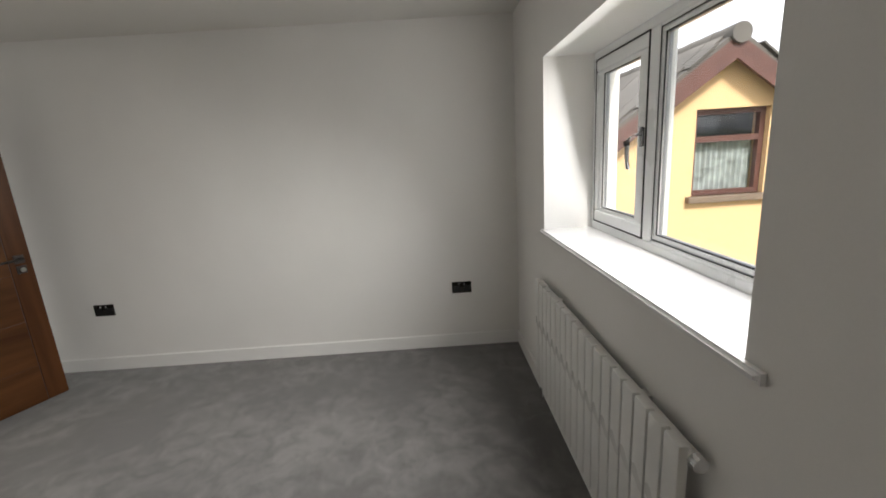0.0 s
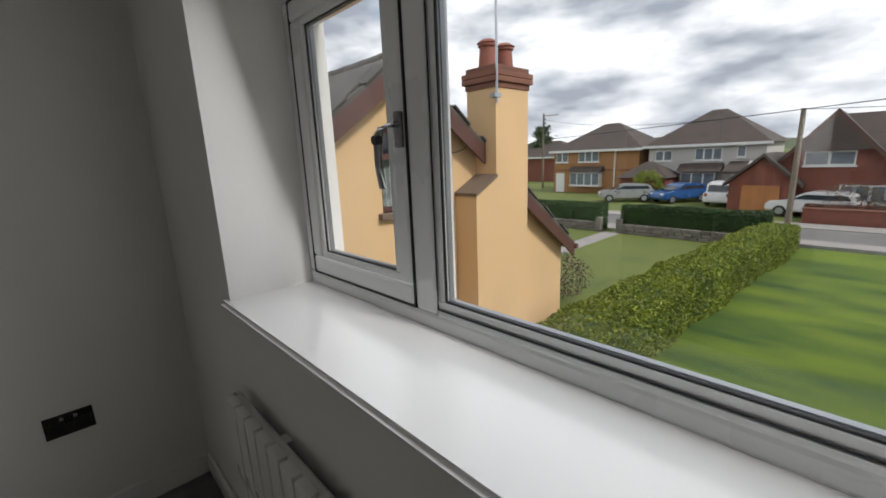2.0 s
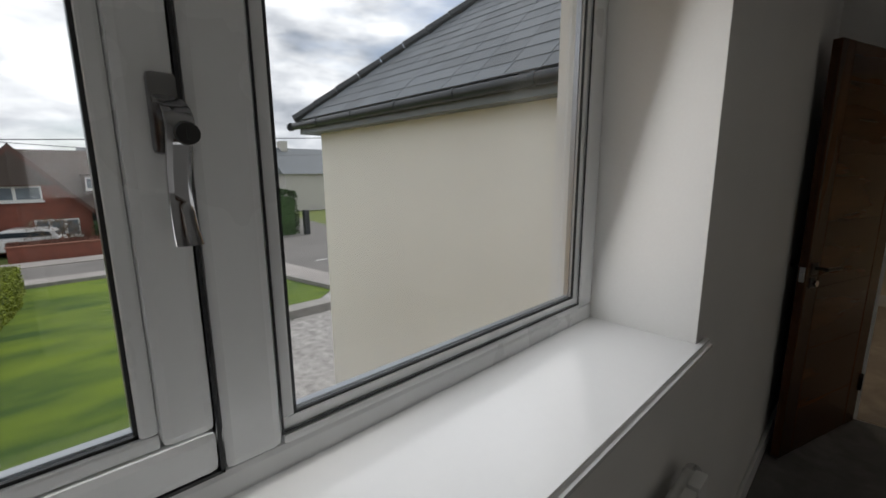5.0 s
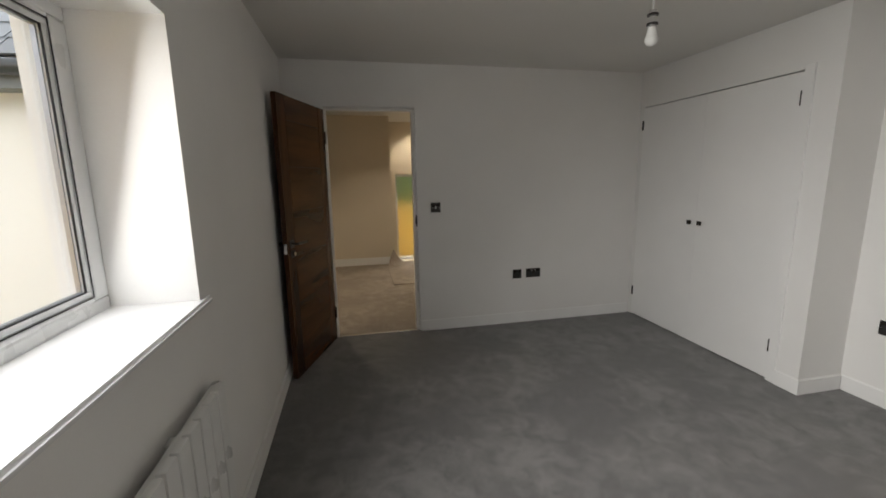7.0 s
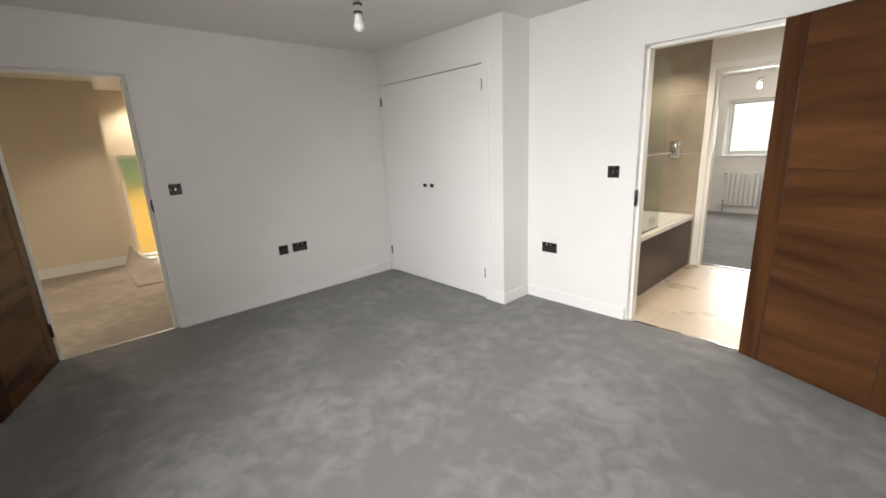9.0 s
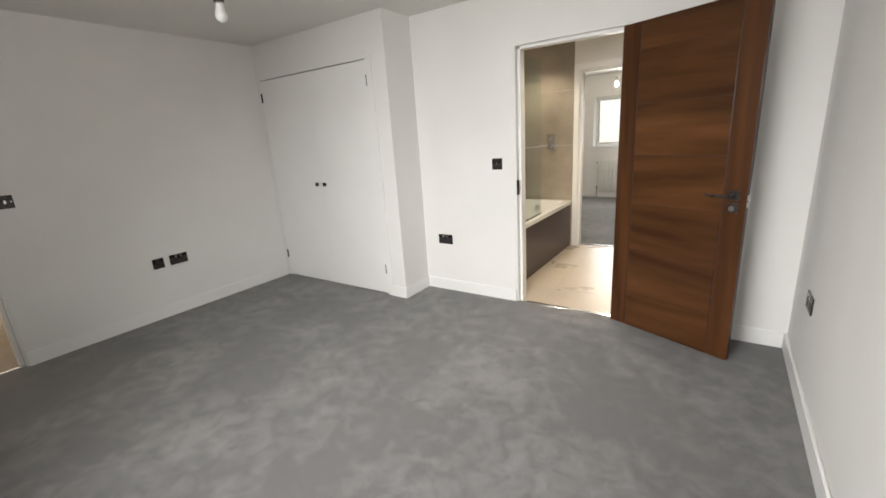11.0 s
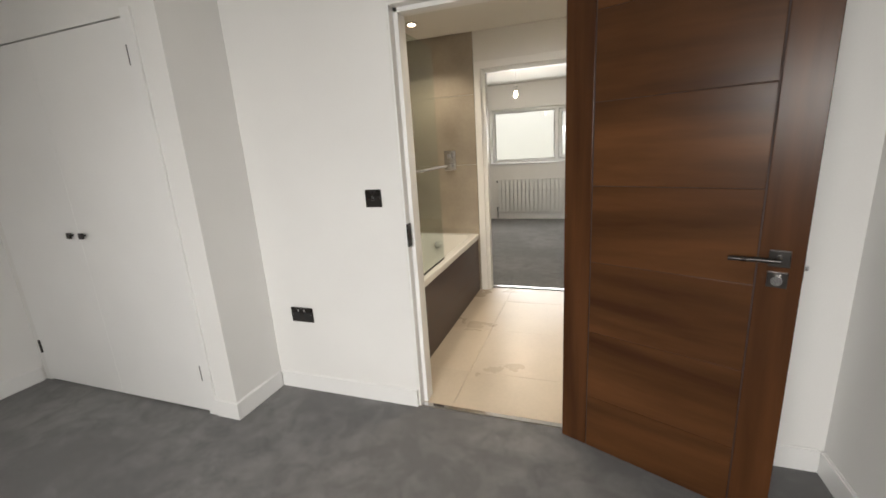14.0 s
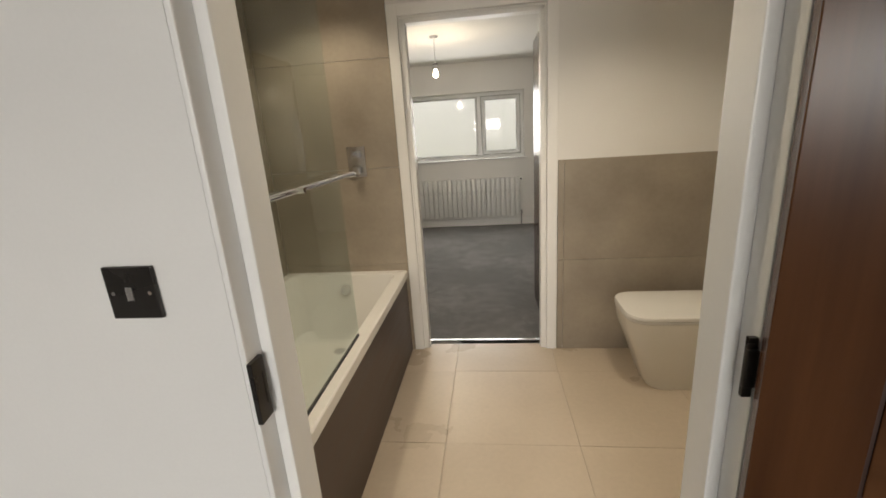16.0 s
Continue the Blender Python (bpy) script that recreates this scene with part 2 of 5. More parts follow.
# outdoors
YELLOW = surface("yellow_painted_render", (0.70, 0.47, 0.25), 0.85, 0.05, 0.9, 55, 0.25, 0.006)
CREAM = surface("cream_render", (0.84, 0.815, 0.76), 0.85, 0.03, 0.8, 70, 0.2, 0.004)
BROWN = surface("brown_painted_timber", (0.10, 0.042, 0.032), 0.45, 0.15, 5, 60, 0.1)
CONCTILE = surface("concrete_roof_tile", (0.115, 0.105, 0.095), 0.85, 0.2, 3, 50, 0.3, 0.006, island=0.18)
SLATE = surface("grey_slate", (0.135, 0.15, 0.165), 0.42, 0.12, 3, 50, 0.2, 0.003, random_tint=0.22)
SLATE_STUFF = surface("grey_slate_far", (0.135, 0.15, 0.165), 0.42, 0.12, 3, 50, 0.2, 0.003, island=0.12)
GUTTER = surface("anthracite_plastic", (0.030, 0.034, 0.037), 0.35, 0.08, 4, 40, 0.0)
SOFFIT = surface("grey_fascia", (0.16, 0.175, 0.18), 0.4, 0.05, 4, 40, 0.0)
STONE_SILL = surface("brown_stone_sill", (0.17, 0.125, 0.09), 0.8, 0.15, 6, 50, 0.3)
BRICK_CAP = surface("brown_cap_brick", (0.20, 0.085, 0.055), 0.8, 0.2, 8, 60, 0.3, 0.006, island=0.2)
TERRACOTTA = surface("terracotta_pot", (0.26, 0.085, 0.055), 0.7, 0.2, 8, 60, 0.2)
CURTAIN = surface("net_curtain", (0.34, 0.38, 0.37), 0.9, 0.35, 9, 70, 0.2)
# dark glass; also colours the backing that stands for an unlit room
DARK_GLASS_AND_ROOM = surface("dark_glass_and_unlit_room", (0.035, 0.045, 0.055), 0.06, 0.2, 2, 30, 0.0, rough_vary=0.03)
# paler copy of the dark glass: reflected sky put into the base colour
SKY_SHEEN_GLASS = surface("glass_painted_sky_sheen", (0.16, 0.19, 0.22), 0.08, 0.2, 2, 30, 0.0, rough_vary=0.03)
GRASS = surface("lawn_grass", (0.15, 0.215, 0.010), 0.9, 0.35, 0.8, 45, 0.9, 0.03, second=(0.035, 0.085, 0.005), stretch=(0.45, 1.3, 1))
GRASS_DULL = surface("dull_lawn_grass", (0.16, 0.19, 0.040), 0.9, 0.3, 0.5, 45, 0.9, 0.03, second=(0.10, 0.135, 0.028))
HEDGE = surface("hedge_leaf", (0.175, 0.215, 0.016), 0.6, 0.2, 1.2, 20, 0.0, island=0.45)
HEDGE_DARK = surface("dark_leaf_and_hedge_core", (0.030, 0.070, 0.014), 0.6, 0.2, 1.2, 20, 0.0, island=0.45)
TWIG = surface("bare_twig", (0.14, 0.10, 0.065), 0.85, 0.2, 5, 40, 0.0)
ASPHALT = surface("asphalt", (0.155, 0.147, 0.140), 0.85, 0.15, 0.5, 60, 0.4, 0.006)
PAVE = surface("pale_pavement", (0.30, 0.28, 0.265), 0.85, 0.12, 0.6, 40, 0.3, 0.004)
GRAVEL = surface("resin_gravel", (0.40, 0.385, 0.37), 0.85, 0.25, 5.0, 40, 0.6, 0.01, second=(0.22, 0.21, 0.205))
KERB = surface("kerb_concrete", (0.27, 0.26, 0.245), 0.85, 0.15, 3, 50, 0.3, 0.004, random_tint=0.1)
RUBBLE = surface("rubble_stone", (0.20, 0.18, 0.155), 0.9, 0.25, 4, 40, 0.5, 0.01, random_tint=0.25)
BRICK = surface("red_brick", (0.20, 0.068, 0.045), 0.85, 0.2, 2.5, 35, 0.3, 0.006)
OCHREBRICK = surface("ochre_brick", (0.36, 0.185, 0.075), 0.85, 0.15, 2.5, 35, 0.3, 0.006)
OFFWHITE = surface("grey_white_render", (0.50, 0.48, 0.45), 0.85, 0.05, 1, 40, 0.2)
ROOFBROWN = surface("brown_roof_tile", (0.075, 0.058, 0.05), 0.85, 0.2, 1.5, 25, 0.4, 0.02)
FARTRIM = surface("white_far_trim", (0.72, 0.72, 0.70), 0.5, 0.03, 2, 40, 0.0)
ORANGE = surface("orange_timber_door", (0.42, 0.17, 0.055), 0.5, 0.1, 3, 40, 0.1)
BLUEPAINT = surface("blue_car_paint", (0.03, 0.12, 0.36), 0.25, 0.05, 2, 30, 0.0, metal=0.3, coat=0.8)
SILVERPAINT = surface("silver_car_paint", (0.42, 0.43, 0.45), 0.3, 0.05, 2, 30, 0.0, metal=0.5, coat=0.8)
WHITEPAINT = surface("white_car_paint", (0.72, 0.72, 0.72), 0.3, 0.03, 2, 30, 0.0, coat=0.8)
TYRE = surface("tyre_rubber", (0.02, 0.02, 0.02), 0.8, 0.1, 5, 40, 0.0)
POLE = surface("weathered_pole", (0.20, 0.165, 0.125), 0.85, 0.2, 4, 40, 0.2, stretch=(1, 1, 0.2))
CABLE = surface("black_cable", (0.02, 0.02, 0.022), 0.6, 0.1, 4, 40, 0.0)
HILL = surface("far_hill", (0.07, 0.09, 0.045), 0.95, 0.3, 0.02, 0.3, 0.0)
HEATHER = surface("red_hedge_leaf", (0.14, 0.055, 0.035), 0.7, 0.2, 1.2, 20, 0.0, island=0.4)

# ---- building helpers ----


def cube_into(bm, x0, y0, z0, x1, y1, z1, bevel=0.0, m=None):
    r = bmesh.ops.create_cube(bm, size=1)
    t = Matrix.Translation(((x0 + x1) / 2, (y0 + y1) / 2, (z0 + z1) / 2)) @ Matrix.Diagonal((abs(x1 - x0), abs(y1 - y0), abs(z1 - z0), 1))
    bmesh.ops.transform(bm, matrix=(m @ t) if m else t, verts=r["verts"])
    if bevel:
        edges = list({e for v in r["verts"] for e in v.link_edges})
        bmesh.ops.bevel(bm, geom=edges, offset=bevel, segments=2, affect="EDGES", profile=0.6)
    return bm


def cyl_into(bm, p0, p1, r0, r1=None, seg=16):
    p0, p1 = Vector(p0), Vector(p1)
    d = p1 - p0
    r = bmesh.ops.create_cone(bm, cap_ends=True, segments=seg, radius1=r0, radius2=r0 if r1 is None else r1, depth=d.length)
    m = Matrix.Translation((p0 + p1) / 2) @ d.to_track_quat("Z", "Y").to_matrix().to_4x4()
    bmesh.ops.transform(bm, matrix=m, verts=r["verts"])
    return bm


def ball_into(bm, c, r, sx=1, sy=1, sz=1, seg=14):
    q = bmesh.ops.create_uvsphere(bm, u_segments=seg, v_segments=seg // 2 + 2, radius=r)
    bmesh.ops.transform(bm, matrix=Matrix.Translation(c) @ Matrix.Diagonal((sx, sy, sz, 1)), verts=q["verts"])
    return bm


def slab_into(bm, pts, z0, z1):
    """A flat-topped slab over a plan outline."""
    a = [bm.verts.new((x, y, z0)) for x, y in pts]
    b = [bm.verts.new((x, y, z1)) for x, y in pts]
    n = len(pts)
    bm.faces.new(b), bm.faces.new(a[::-1])
    for i in range(n):
        bm.faces.new((a[i], a[(i + 1) % n], b[(i + 1) % n], b[i]))
    return bm


def prism_into(bm, pts, axis, c0, c1):
    """An outline of two coordinates drawn out along x or y from c0 to c1."""
    def at(c, p):
        return (c, p[0], p[1]) if axis == "x" else (p[0], c, p[1])
    a = [bm.verts.new(at(c0, p)) for p in pts]
    b = [bm.verts.new(at(c1, p)) for p in pts]
    n = len(pts)
    bm.faces.new(a), bm.faces.new(b[::-1])
    for i in range(n):
        bm.faces.new((a[(i + 1) % n], a[i], b[i], b[(i + 1) % n]))
    return bm


def finish(name, bm, material, smooth=False):
    bmesh.ops.recalc_face_normals(bm, faces=bm.faces)
    me = bpy.data.meshes.new(name)
    bm.to_mesh(me)
    bm.free()
    me.materials.append(material)
    if smooth:
        for p in me.polygons:
            p.use_smooth = True
        me.set_sharp_from_angle(angle=radians(40))
    return me


def part(name, bm, material, parent, label="", smooth=False):
    ob = new(name, finish(name, bm, material, smooth))
    ob.parent = parent
    return tagged(ob, label)


def thing(name, label, category, group="", m=None, kind=""):
    ob = tagged(new(name), label, category, group, kind)
    if m:
        ob.matrix_world = m
    return ob


def solid(name, bm, material, label, category, group="", kind="", smooth=False, m=None):
    ob = tagged(new(name, finish(name, bm, material, smooth)), label, category, group, kind)
    if m:
        ob.matrix_world = m
    return ob


def structure(name, boxes, material, label="", bevel=0.0):
    bm = bmesh.new()
    for b in boxes:
        cube_into(bm, *b, bevel)
    return tagged(new(name, finish(name, bm, material)), label or name.replace("_", " "), name.split("_")[0], kind="structure")


def B(*v, bevel=0.0):
    return cube_into(bmesh.new(), *v, bevel)


# ---- bedroom shell ----
L, W, H = 4.405, 3.62, 2.36
WX0, WX1, WZ0, WZ1 = 0.745, 2.262, 1.001, 1.925   # window opening
DA0, DA1, DAH = 2.545, 3.312, 2.005               # landing door, along y
DE0, DE1, DEH = 0.988, 1.768, 1.995               # ensuite door, along x
D2A, D2B, D2H = 1.04, 1.818, 1.99                 # second bedroom door, along x
EY = -1.885                                       # ensuite's far wall face
BY = -5.68                                        # second bedroom's far wall face
EH = 2.30

structure("floor", [(-0.02, 0, -0.15, 4.44, W, 0)], CARPET, "grey cut pile carpet floor")
structure("floor_ensuite_base", [(-0.2, EY - 0.06, -0.15, 2.9, 0, -0.012)], GROUT, "grout bed under the floor tiles")
structure("floor_second_bedroom", [(-1.5, BY, -0.15, 4.5, EY - 0.06, 0)], CARPET, "grey carpet in the second bedroom")
structure("floor_landing", [(4.44, 1.0, -0.15, 7.62, 4.4, 0)], CARPET_BEIGE, "beige carpet on the landing")
structure("ceiling", [(-0.3, -0.12, H, 4.53, 4.02, H + 0.2)], CEIL, "matt white plaster ceiling")
structure("ceiling_ensuite", [(-0.2, EY - 0.12, EH, 2.9, -0.12, H + 0.2)], CEIL, "matt white ensuite ceiling")
structure("ceiling_second_bedroom", [(-1.6, BY - 0.3, H - 0.03, 4.6, EY - 0.12, H + 0.2)], CEIL, "matt white ceiling")
structure("ceiling_landing", [(4.53, 0.9, H, 9.2, 4.5, H + 0.2)], CEIL, "matt white landing ceiling")
structure("wall_west", [(-0.3, -0.12, -0.15, 0, 4.02, H)], WHITE, "matt white painted plaster wall")
structure("wall_east", [(L, 0, -0.15, L + 0.12, DA0 - 0.008, H), (L, DA1 + 0.008, -0.15, L + 0.12, 4.02, H),
                        (L, DA0 - 0.008, DAH + 0.008, L + 0.12, DA1 + 0.008, H)], WHITE, "matt white wall with the landing doorway")
structure("wall_south", [(0, -0.12, -0.15, DE0 - 0.008, 0, H), (DE1 + 0.008, -0.12, -0.15, L + 0.12, 0, H),
                         (DE0 - 0.008, -0.12, DEH + 0.008, DE1 + 0.008, 0, H)], WHITE, "matt white wall with the ensuite doorway")
structure("wall_north", [(0, W, -0.15, WX0, 4.02, H), (WX1 + 0.05, W, -0.15, L, 4.02, H), (WX0, W, -0.15, WX1 + 0.05, 4.02, WZ0),
                         (WX0, W, WZ1, WX1 + 0.05, 4.02, H)], WHITE, "matt white window wall with a deep reveal")
# boxed-out cupboard
structure("wall_cupboard", [(2.70, 0.001, 0, 2.905, 0.352, H - 0.001), (2.905, 0.001, 2.035, L - 0.001, 0.352, H - 0.001),
                            (4.352, 0.03, 0, L - 0.001, 0.352, 2.035), (2.905, 0.001, 0, 4.352, 0.02, 2.035)], WHITE, "white boxed-out cupboard wall")


def skirting(name, x0, y0, x1, y1, nx, ny, z=0.105):
    """A skirting board along a wall, its face turned towards (nx, ny)."""
    t = 0.016
    xs, ys = sorted((x0, x1, x0 + nx * t, x1 + nx * t)), sorted((y0, y1, y0 + ny * t, y1 + ny * t))
    bm = B(xs[0], ys[0], 0.001, xs[-1], ys[-1], z)
    top = [e for e in bm.edges if all(abs(v.co.z - z) < 1e-4 for v in e.verts)]
    bmesh.ops.bevel(bm, geom=top, offset=0.006, segments=2, affect="EDGES")
    return tagged(new(name, finish(name, bm, GLOSS)), "white painted skirting board", "skirting", kind="structure")


skirting("baseboard_west", 0.001, 0.018, 0.001, W - 0.018, 1, 0)
skirting("baseboard_north", 0.018, W - 0.001, L - 0.018, W - 0.001, 0, -1)
skirting("baseboard_east_1", L - 0.001, 0.372, L - 0.001, DA0 - 0.01, -1, 0)
skirting("baseboard_east_2", L - 0.001, DA1 + 0.01, L - 0.001, W - 0.018, -1, 0)
skirting("baseboard_south_1", 0.018, 0.001, DE0 - 0.01, 0.001, 0, 1)
skirting("baseboard_south_2", DE1 + 0.01, 0.001, 2.68, 0.001, 0, 1)
skirting("baseboard_cupboard_side", 2.699, 0.018, 2.699, 0.352, -1, 0)
skirting("baseboard_cupboard_front", 2.683, 0.353, 2.84, 0.353, 0, 1)
# flat timber post beside the cupboard doors
structure("trim_cupboard_post", [(2.842, 0.353, 0.001, 2.903, 0.366, 2.06)], GLOSS, "white cupboard door architrave", 0.003)


# ---- window ----
def window_unit(name, x0, x1, z0, z1, y, depth, split, sash_first, face, label, fl=0.048, fr=0.048, fb=0.048, ft=0.048, step=0.0, s=0.040, bd=0.012, half=0.034):
    """A upvc casement beside a fixed pane. y: room-side face; face: +1 where outdoors lies towards +y."""
    w = tagged(new(name), label, "window", kind="structure")
    a, b = y, y + face * depth

    def bar(nm, u0, v0, u1, v1, d0=0.0, d1=None, mat_=UPVC, par=w, bev=0.006, lab=""):
        ya, yb = a + face * d0, (a + face * d1) if d1 is not None else b
        return part(nm, B(u0, min(ya, yb), v0, u1, max(ya, yb), v1, bevel=bev), mat_, par, lab)
    bar("frame_rail", x0, z0, x1, z0 + fb, bev=0.010)
    bar("frame_rail", x0, z1 - ft, x1, z1, bev=0.010)
    bar("frame_stile", x0, z0 + fb, x0 + fl, z1 - ft, bev=0.010)
    bar("frame_stile", x1 - fr, z0 + fb, x1, z1 - ft, bev=0.010)
    bar("mullion", split - half, z0 + fb - 0.002, split + half, z1 - ft + 0.002, -0.002, bev=0.012)
    for k, (p0, p1) in enumerate(((x0 + fl, split - half), (split + half, x1 - fr))):
        q0, q1 = z0 + fb, z1 - ft
        opening = (k == 0) == sash_first
        if not opening and step:
            # the fixed light sits in a deeper rebate bar than the casement
            bar("rebate_bar", p0, q0 - 0.004, p1, q0 + step, -0.001, 0.045, bev=0.009)
            bar("rebate_bar", p0, q1 - step, p1, q1 + 0.004, -0.001, 0.045, bev=0.009)
            q0, q1 = q0 + step, q1 - step
        g = 0.0045 if opening else 0.0025
        # black gasket shadow line round each light
        for u0, v0, u1, v1 in ((p0, q0, p1, q0 + g), (p0, q1 - g, p1, q1), (p0, q0, p0 + g, q1), (p1 - g, q0, p1, q1)):
            bar("gasket", u0, v0, u1, v1, -0.003 if opening else 0.001, 0.03 if opening else 0.004, GASKET, w, 0, "black rubber gasket")
        if opening:
            sash = bar("sash", p0 + g, q0 + g, p1 - g, q0 + g + s, -0.004, 0.05, bev=0.011)
            for u0, v0, u1, v1 in ((p0 + g, q1 - g - s, p1 - g, q1 - g), (p0 + g, q0 + g + s, p0 + g + s, q1 - g - s), (p1 - g - s, q0 + g + s, p1 - g, q1 - g - s)):
                bar("sash_bar", u0, v0, u1, v1, -0.004, 0.05, UPVC, sash, 0.011)
            i0, i1, j0, j1, d = p0 + g + s, p1 - g - s, q0 + g + s, q1 - g - s, 0.002
        else:
            i0, i1, j0, j1, d = p0 + g, p1 - g, q0 + g, q1 - g, 0.006
        for u0, v0, u1, v1 in ((i0, j0, i1, j0 + bd), (i0, j1 - bd, i1, j1), (i0, j0 + bd, i0 + bd, j1 - bd), (i1 - bd, j0 + bd, i1, j1 - bd)):
            bar("glazing_bead", u0, v0, u1, v1, d, 0.03, UPVC, w, 0.004)
        for u0, v0, u1, v1 in ((i0 + bd, j0 + bd, i1 - bd, j0 + bd + 0.004), (i0 + bd, j1 - bd - 0.004, i1 - bd, j1 - bd),
                               (i0 + bd, j0 + bd, i0 + bd + 0.004, j1 - bd), (i1 - bd - 0.004, j0 + bd, i1 - bd, j1 - bd)):
            bar("gasket", u0, v0, u1, v1, 0.008, 0.013, GASKET, w, 0, "black rubber gasket")
            bar("spacer", u0, v0, u1, v1, 0.021, 0.034, SPACER, w, 0, "grey spacer bar between the panes")
        pane = bar("pane", i0 + bd * 0.6, j0 + bd * 0.6, i1 - bd * 0.6, j1 - bd * 0.6, 0.0145, 0.0185, GLASS, w, 0, "clear glass")
        pane.visible_shadow = False
    return w


win = window_unit("window_1", WX0, WX1, 1.024, WZ1 + 0.004, 3.884, 0.07, 1.346, True, 1, "white upvc window with a casement and a fixed pane",
                  fl=0.040, fr=0.074, fb=0.044, ft=0.042, step=0.012, s=0.055, bd=0.018, half=0.037)
sheet_bm = slab_into(bmesh.new(), ((2.258, W), (2.312, W), (2.312, 4.02), (2.262, 4.02)), WZ0, WZ1)
tagged(new("wall_north_reveal", finish("wall_north_reveal", sheet_bm, WHITE)), "splayed white window reveal", "wall", kind="structure")


def window_handle():
    h = thing("window_handle", "polished metal cranked lever handle with black lock on the casement", "handle")
    part("backplate", B(1.276, 3.868, 1.450, 1.303, 3.881, 1.530, bevel=0.006), STEEL, h, "", True)
    bm = bmesh.new()
    last = None
    n = 18
    for i in range(n + 1):
        u = i / n
        out = min(1.0, u / 0.28)                       # the neck cranks away from the plate, then the grip hangs
        grip = max(0.0, (u - 0.28) / 0.72)
        y = 3.870 - 0.052 * math.sin(out * math.pi / 2) + 0.006 * grip ** 2
        z = 1.502 - 0.030 * out ** 2 - 0.110 * grip
        x = 1.290 - 0.006 * math.sin(grip * math.pi * 0.9)
        hw, hd = 0.0115 - 0.002 * math.sin(grip * math.pi), 0.0075 - 0.0015 * grip
        ring = [bm.verts.new((x + a * hw, y + b * hd, z + b * hd * (1 - out))) for a, b in ((-1, -.5), (-.6, -1), (.6, -1), (1, -.5), (1, .5), (.6, 1), (-.6, 1), (-1, .5))]
        if last:
            for k in range(8):
                bm.faces.new((last[k], last[(k + 1) % 8], ring[(k + 1) % 8], ring[k]))
        else:
            bm.faces.new(ring)
        last = ring
    bm.faces.new(last[::-1])
    part("lever", bm, STEEL, h, "", True)
    lock = part("lock", cyl_into(bmesh.new(), (1.293, 3.820, 1.468), (1.293, 3.804, 1.466), 0.0115, 0.010), SOCKETBLACK, h, "black lock button", True)
    part("keyhole", B(1.2915, 3.8030, 1.461, 1.2945, 3.8045, 1.471), GASKET, lock)


window_handle()
bm = slab_into(bmesh.new(), ((0.722, 3.597), (2.318, 3.597), (2.318, 3.617), (2.257, 3.618), (2.259, 3.886), (0.745, 3.886), (0.745, 3.618), (0.722, 3.617)), 1.002, 1.028)
es = [e for e in bm.edges if all(v.co.y < 3.6 for v in e.verts)]
bmesh.ops.bevel(bm, geom=es, offset=0.009, segments=3, affect="EDGES")
tagged(new("window_sill", finish("window_sill", bm, SILL, True)), "glossy white window board with rounded nose", "window sill", kind="structure")


# ---- door leaves and linings ----
def lining(name, axis, a0, a1, h, c0, c1, stop_at, mat_=GLOSS):
    """Door lining with a planted stop. The opening runs a0 to a1; the wall runs c0 to c1 along the other axis."""
    d = tagged(new(name), "white painted door lining with stop", "door frame", kind="structure")

    def bar(nm, u0, u1, v0, v1, z0, z1):
        b = B(u0, v0, z0, u1, v1, z1, bevel=0.003) if axis == "x" else B(v0, u0, z0, v1, u1, z1, bevel=0.003)
        return part(nm, b, mat_, d)
    bar("jamb", a0 - 0.007, a0 + 0.004, c0 - 0.002, c1 + 0.002, 0.001, h)
    bar("jamb", a1 - 0.004, a1 + 0.007, c0 - 0.002, c1 + 0.002, 0.001, h)
    bar("head", a0 - 0.007, a1 + 0.007, c0 - 0.002, c1 + 0.002, h - 0.004, h + 0.007)
    s0, s1 = stop_at
    bar("door_stop", a0 + 0.004, a0 + 0.026, s0, s1, 0.001, h - 0.005)
    bar("door_stop", a1 - 0.026, a1 - 0.004, s0, s1, 0.001, h - 0.005)
    bar("door_stop", a0 + 0.004, a1 - 0.004, s0, s1, h - 0.026, h - 0.005)
    return d


lining("door_frame_1", "y", DA0, DA1, DAH, L, L + 0.12, (L + 0.045, L + 0.119))
lining("door_frame_2", "x", DE0, DE1, DEH, -0.12, 0, (-0.119, -0.042))
lining("door_frame_3", "x", D2A, D2B, D2H, EY - 0.12, EY, (EY - 0.075, EY - 0.001))


def strip(name, x0, y0, x1, y1, label):
    bm = B(x0, y0, 0.0, x1, y1, 0.006, bevel=0.002)
    s = tagged(new(name, finish(name, bm, CHROME)), label, "threshold", kind="structure")
    for k in range(5):
        u = (k + 0.5) / 5
        x, y = (x0 + x1) / 2, (y0 + y1) / 2
        x, y = (x0 + (x1 - x0) * u, y) if x1 - x0 > y1 - y0 else (x, y0 + (y1 - y0) * u)
        part("screw", cyl_into(bmesh.new(), (x, y, 0.004), (x, y, 0.0075), 0.005, seg=8), CHROME, s)


strip("threshold_landing", 4.425, DA0 + 0.006, 4.455, DA1 - 0.006, "slim metal carpet threshold bar")
strip("threshold_ensuite", DE0 + 0.006, -0.03, DE1 - 0.006, -0.002, "slim metal carpet threshold bar")
strip("threshold_second_bedroom", D2A + 0.006, -2.005, D2B - 0.006, -1.982, "slim metal carpet threshold bar")


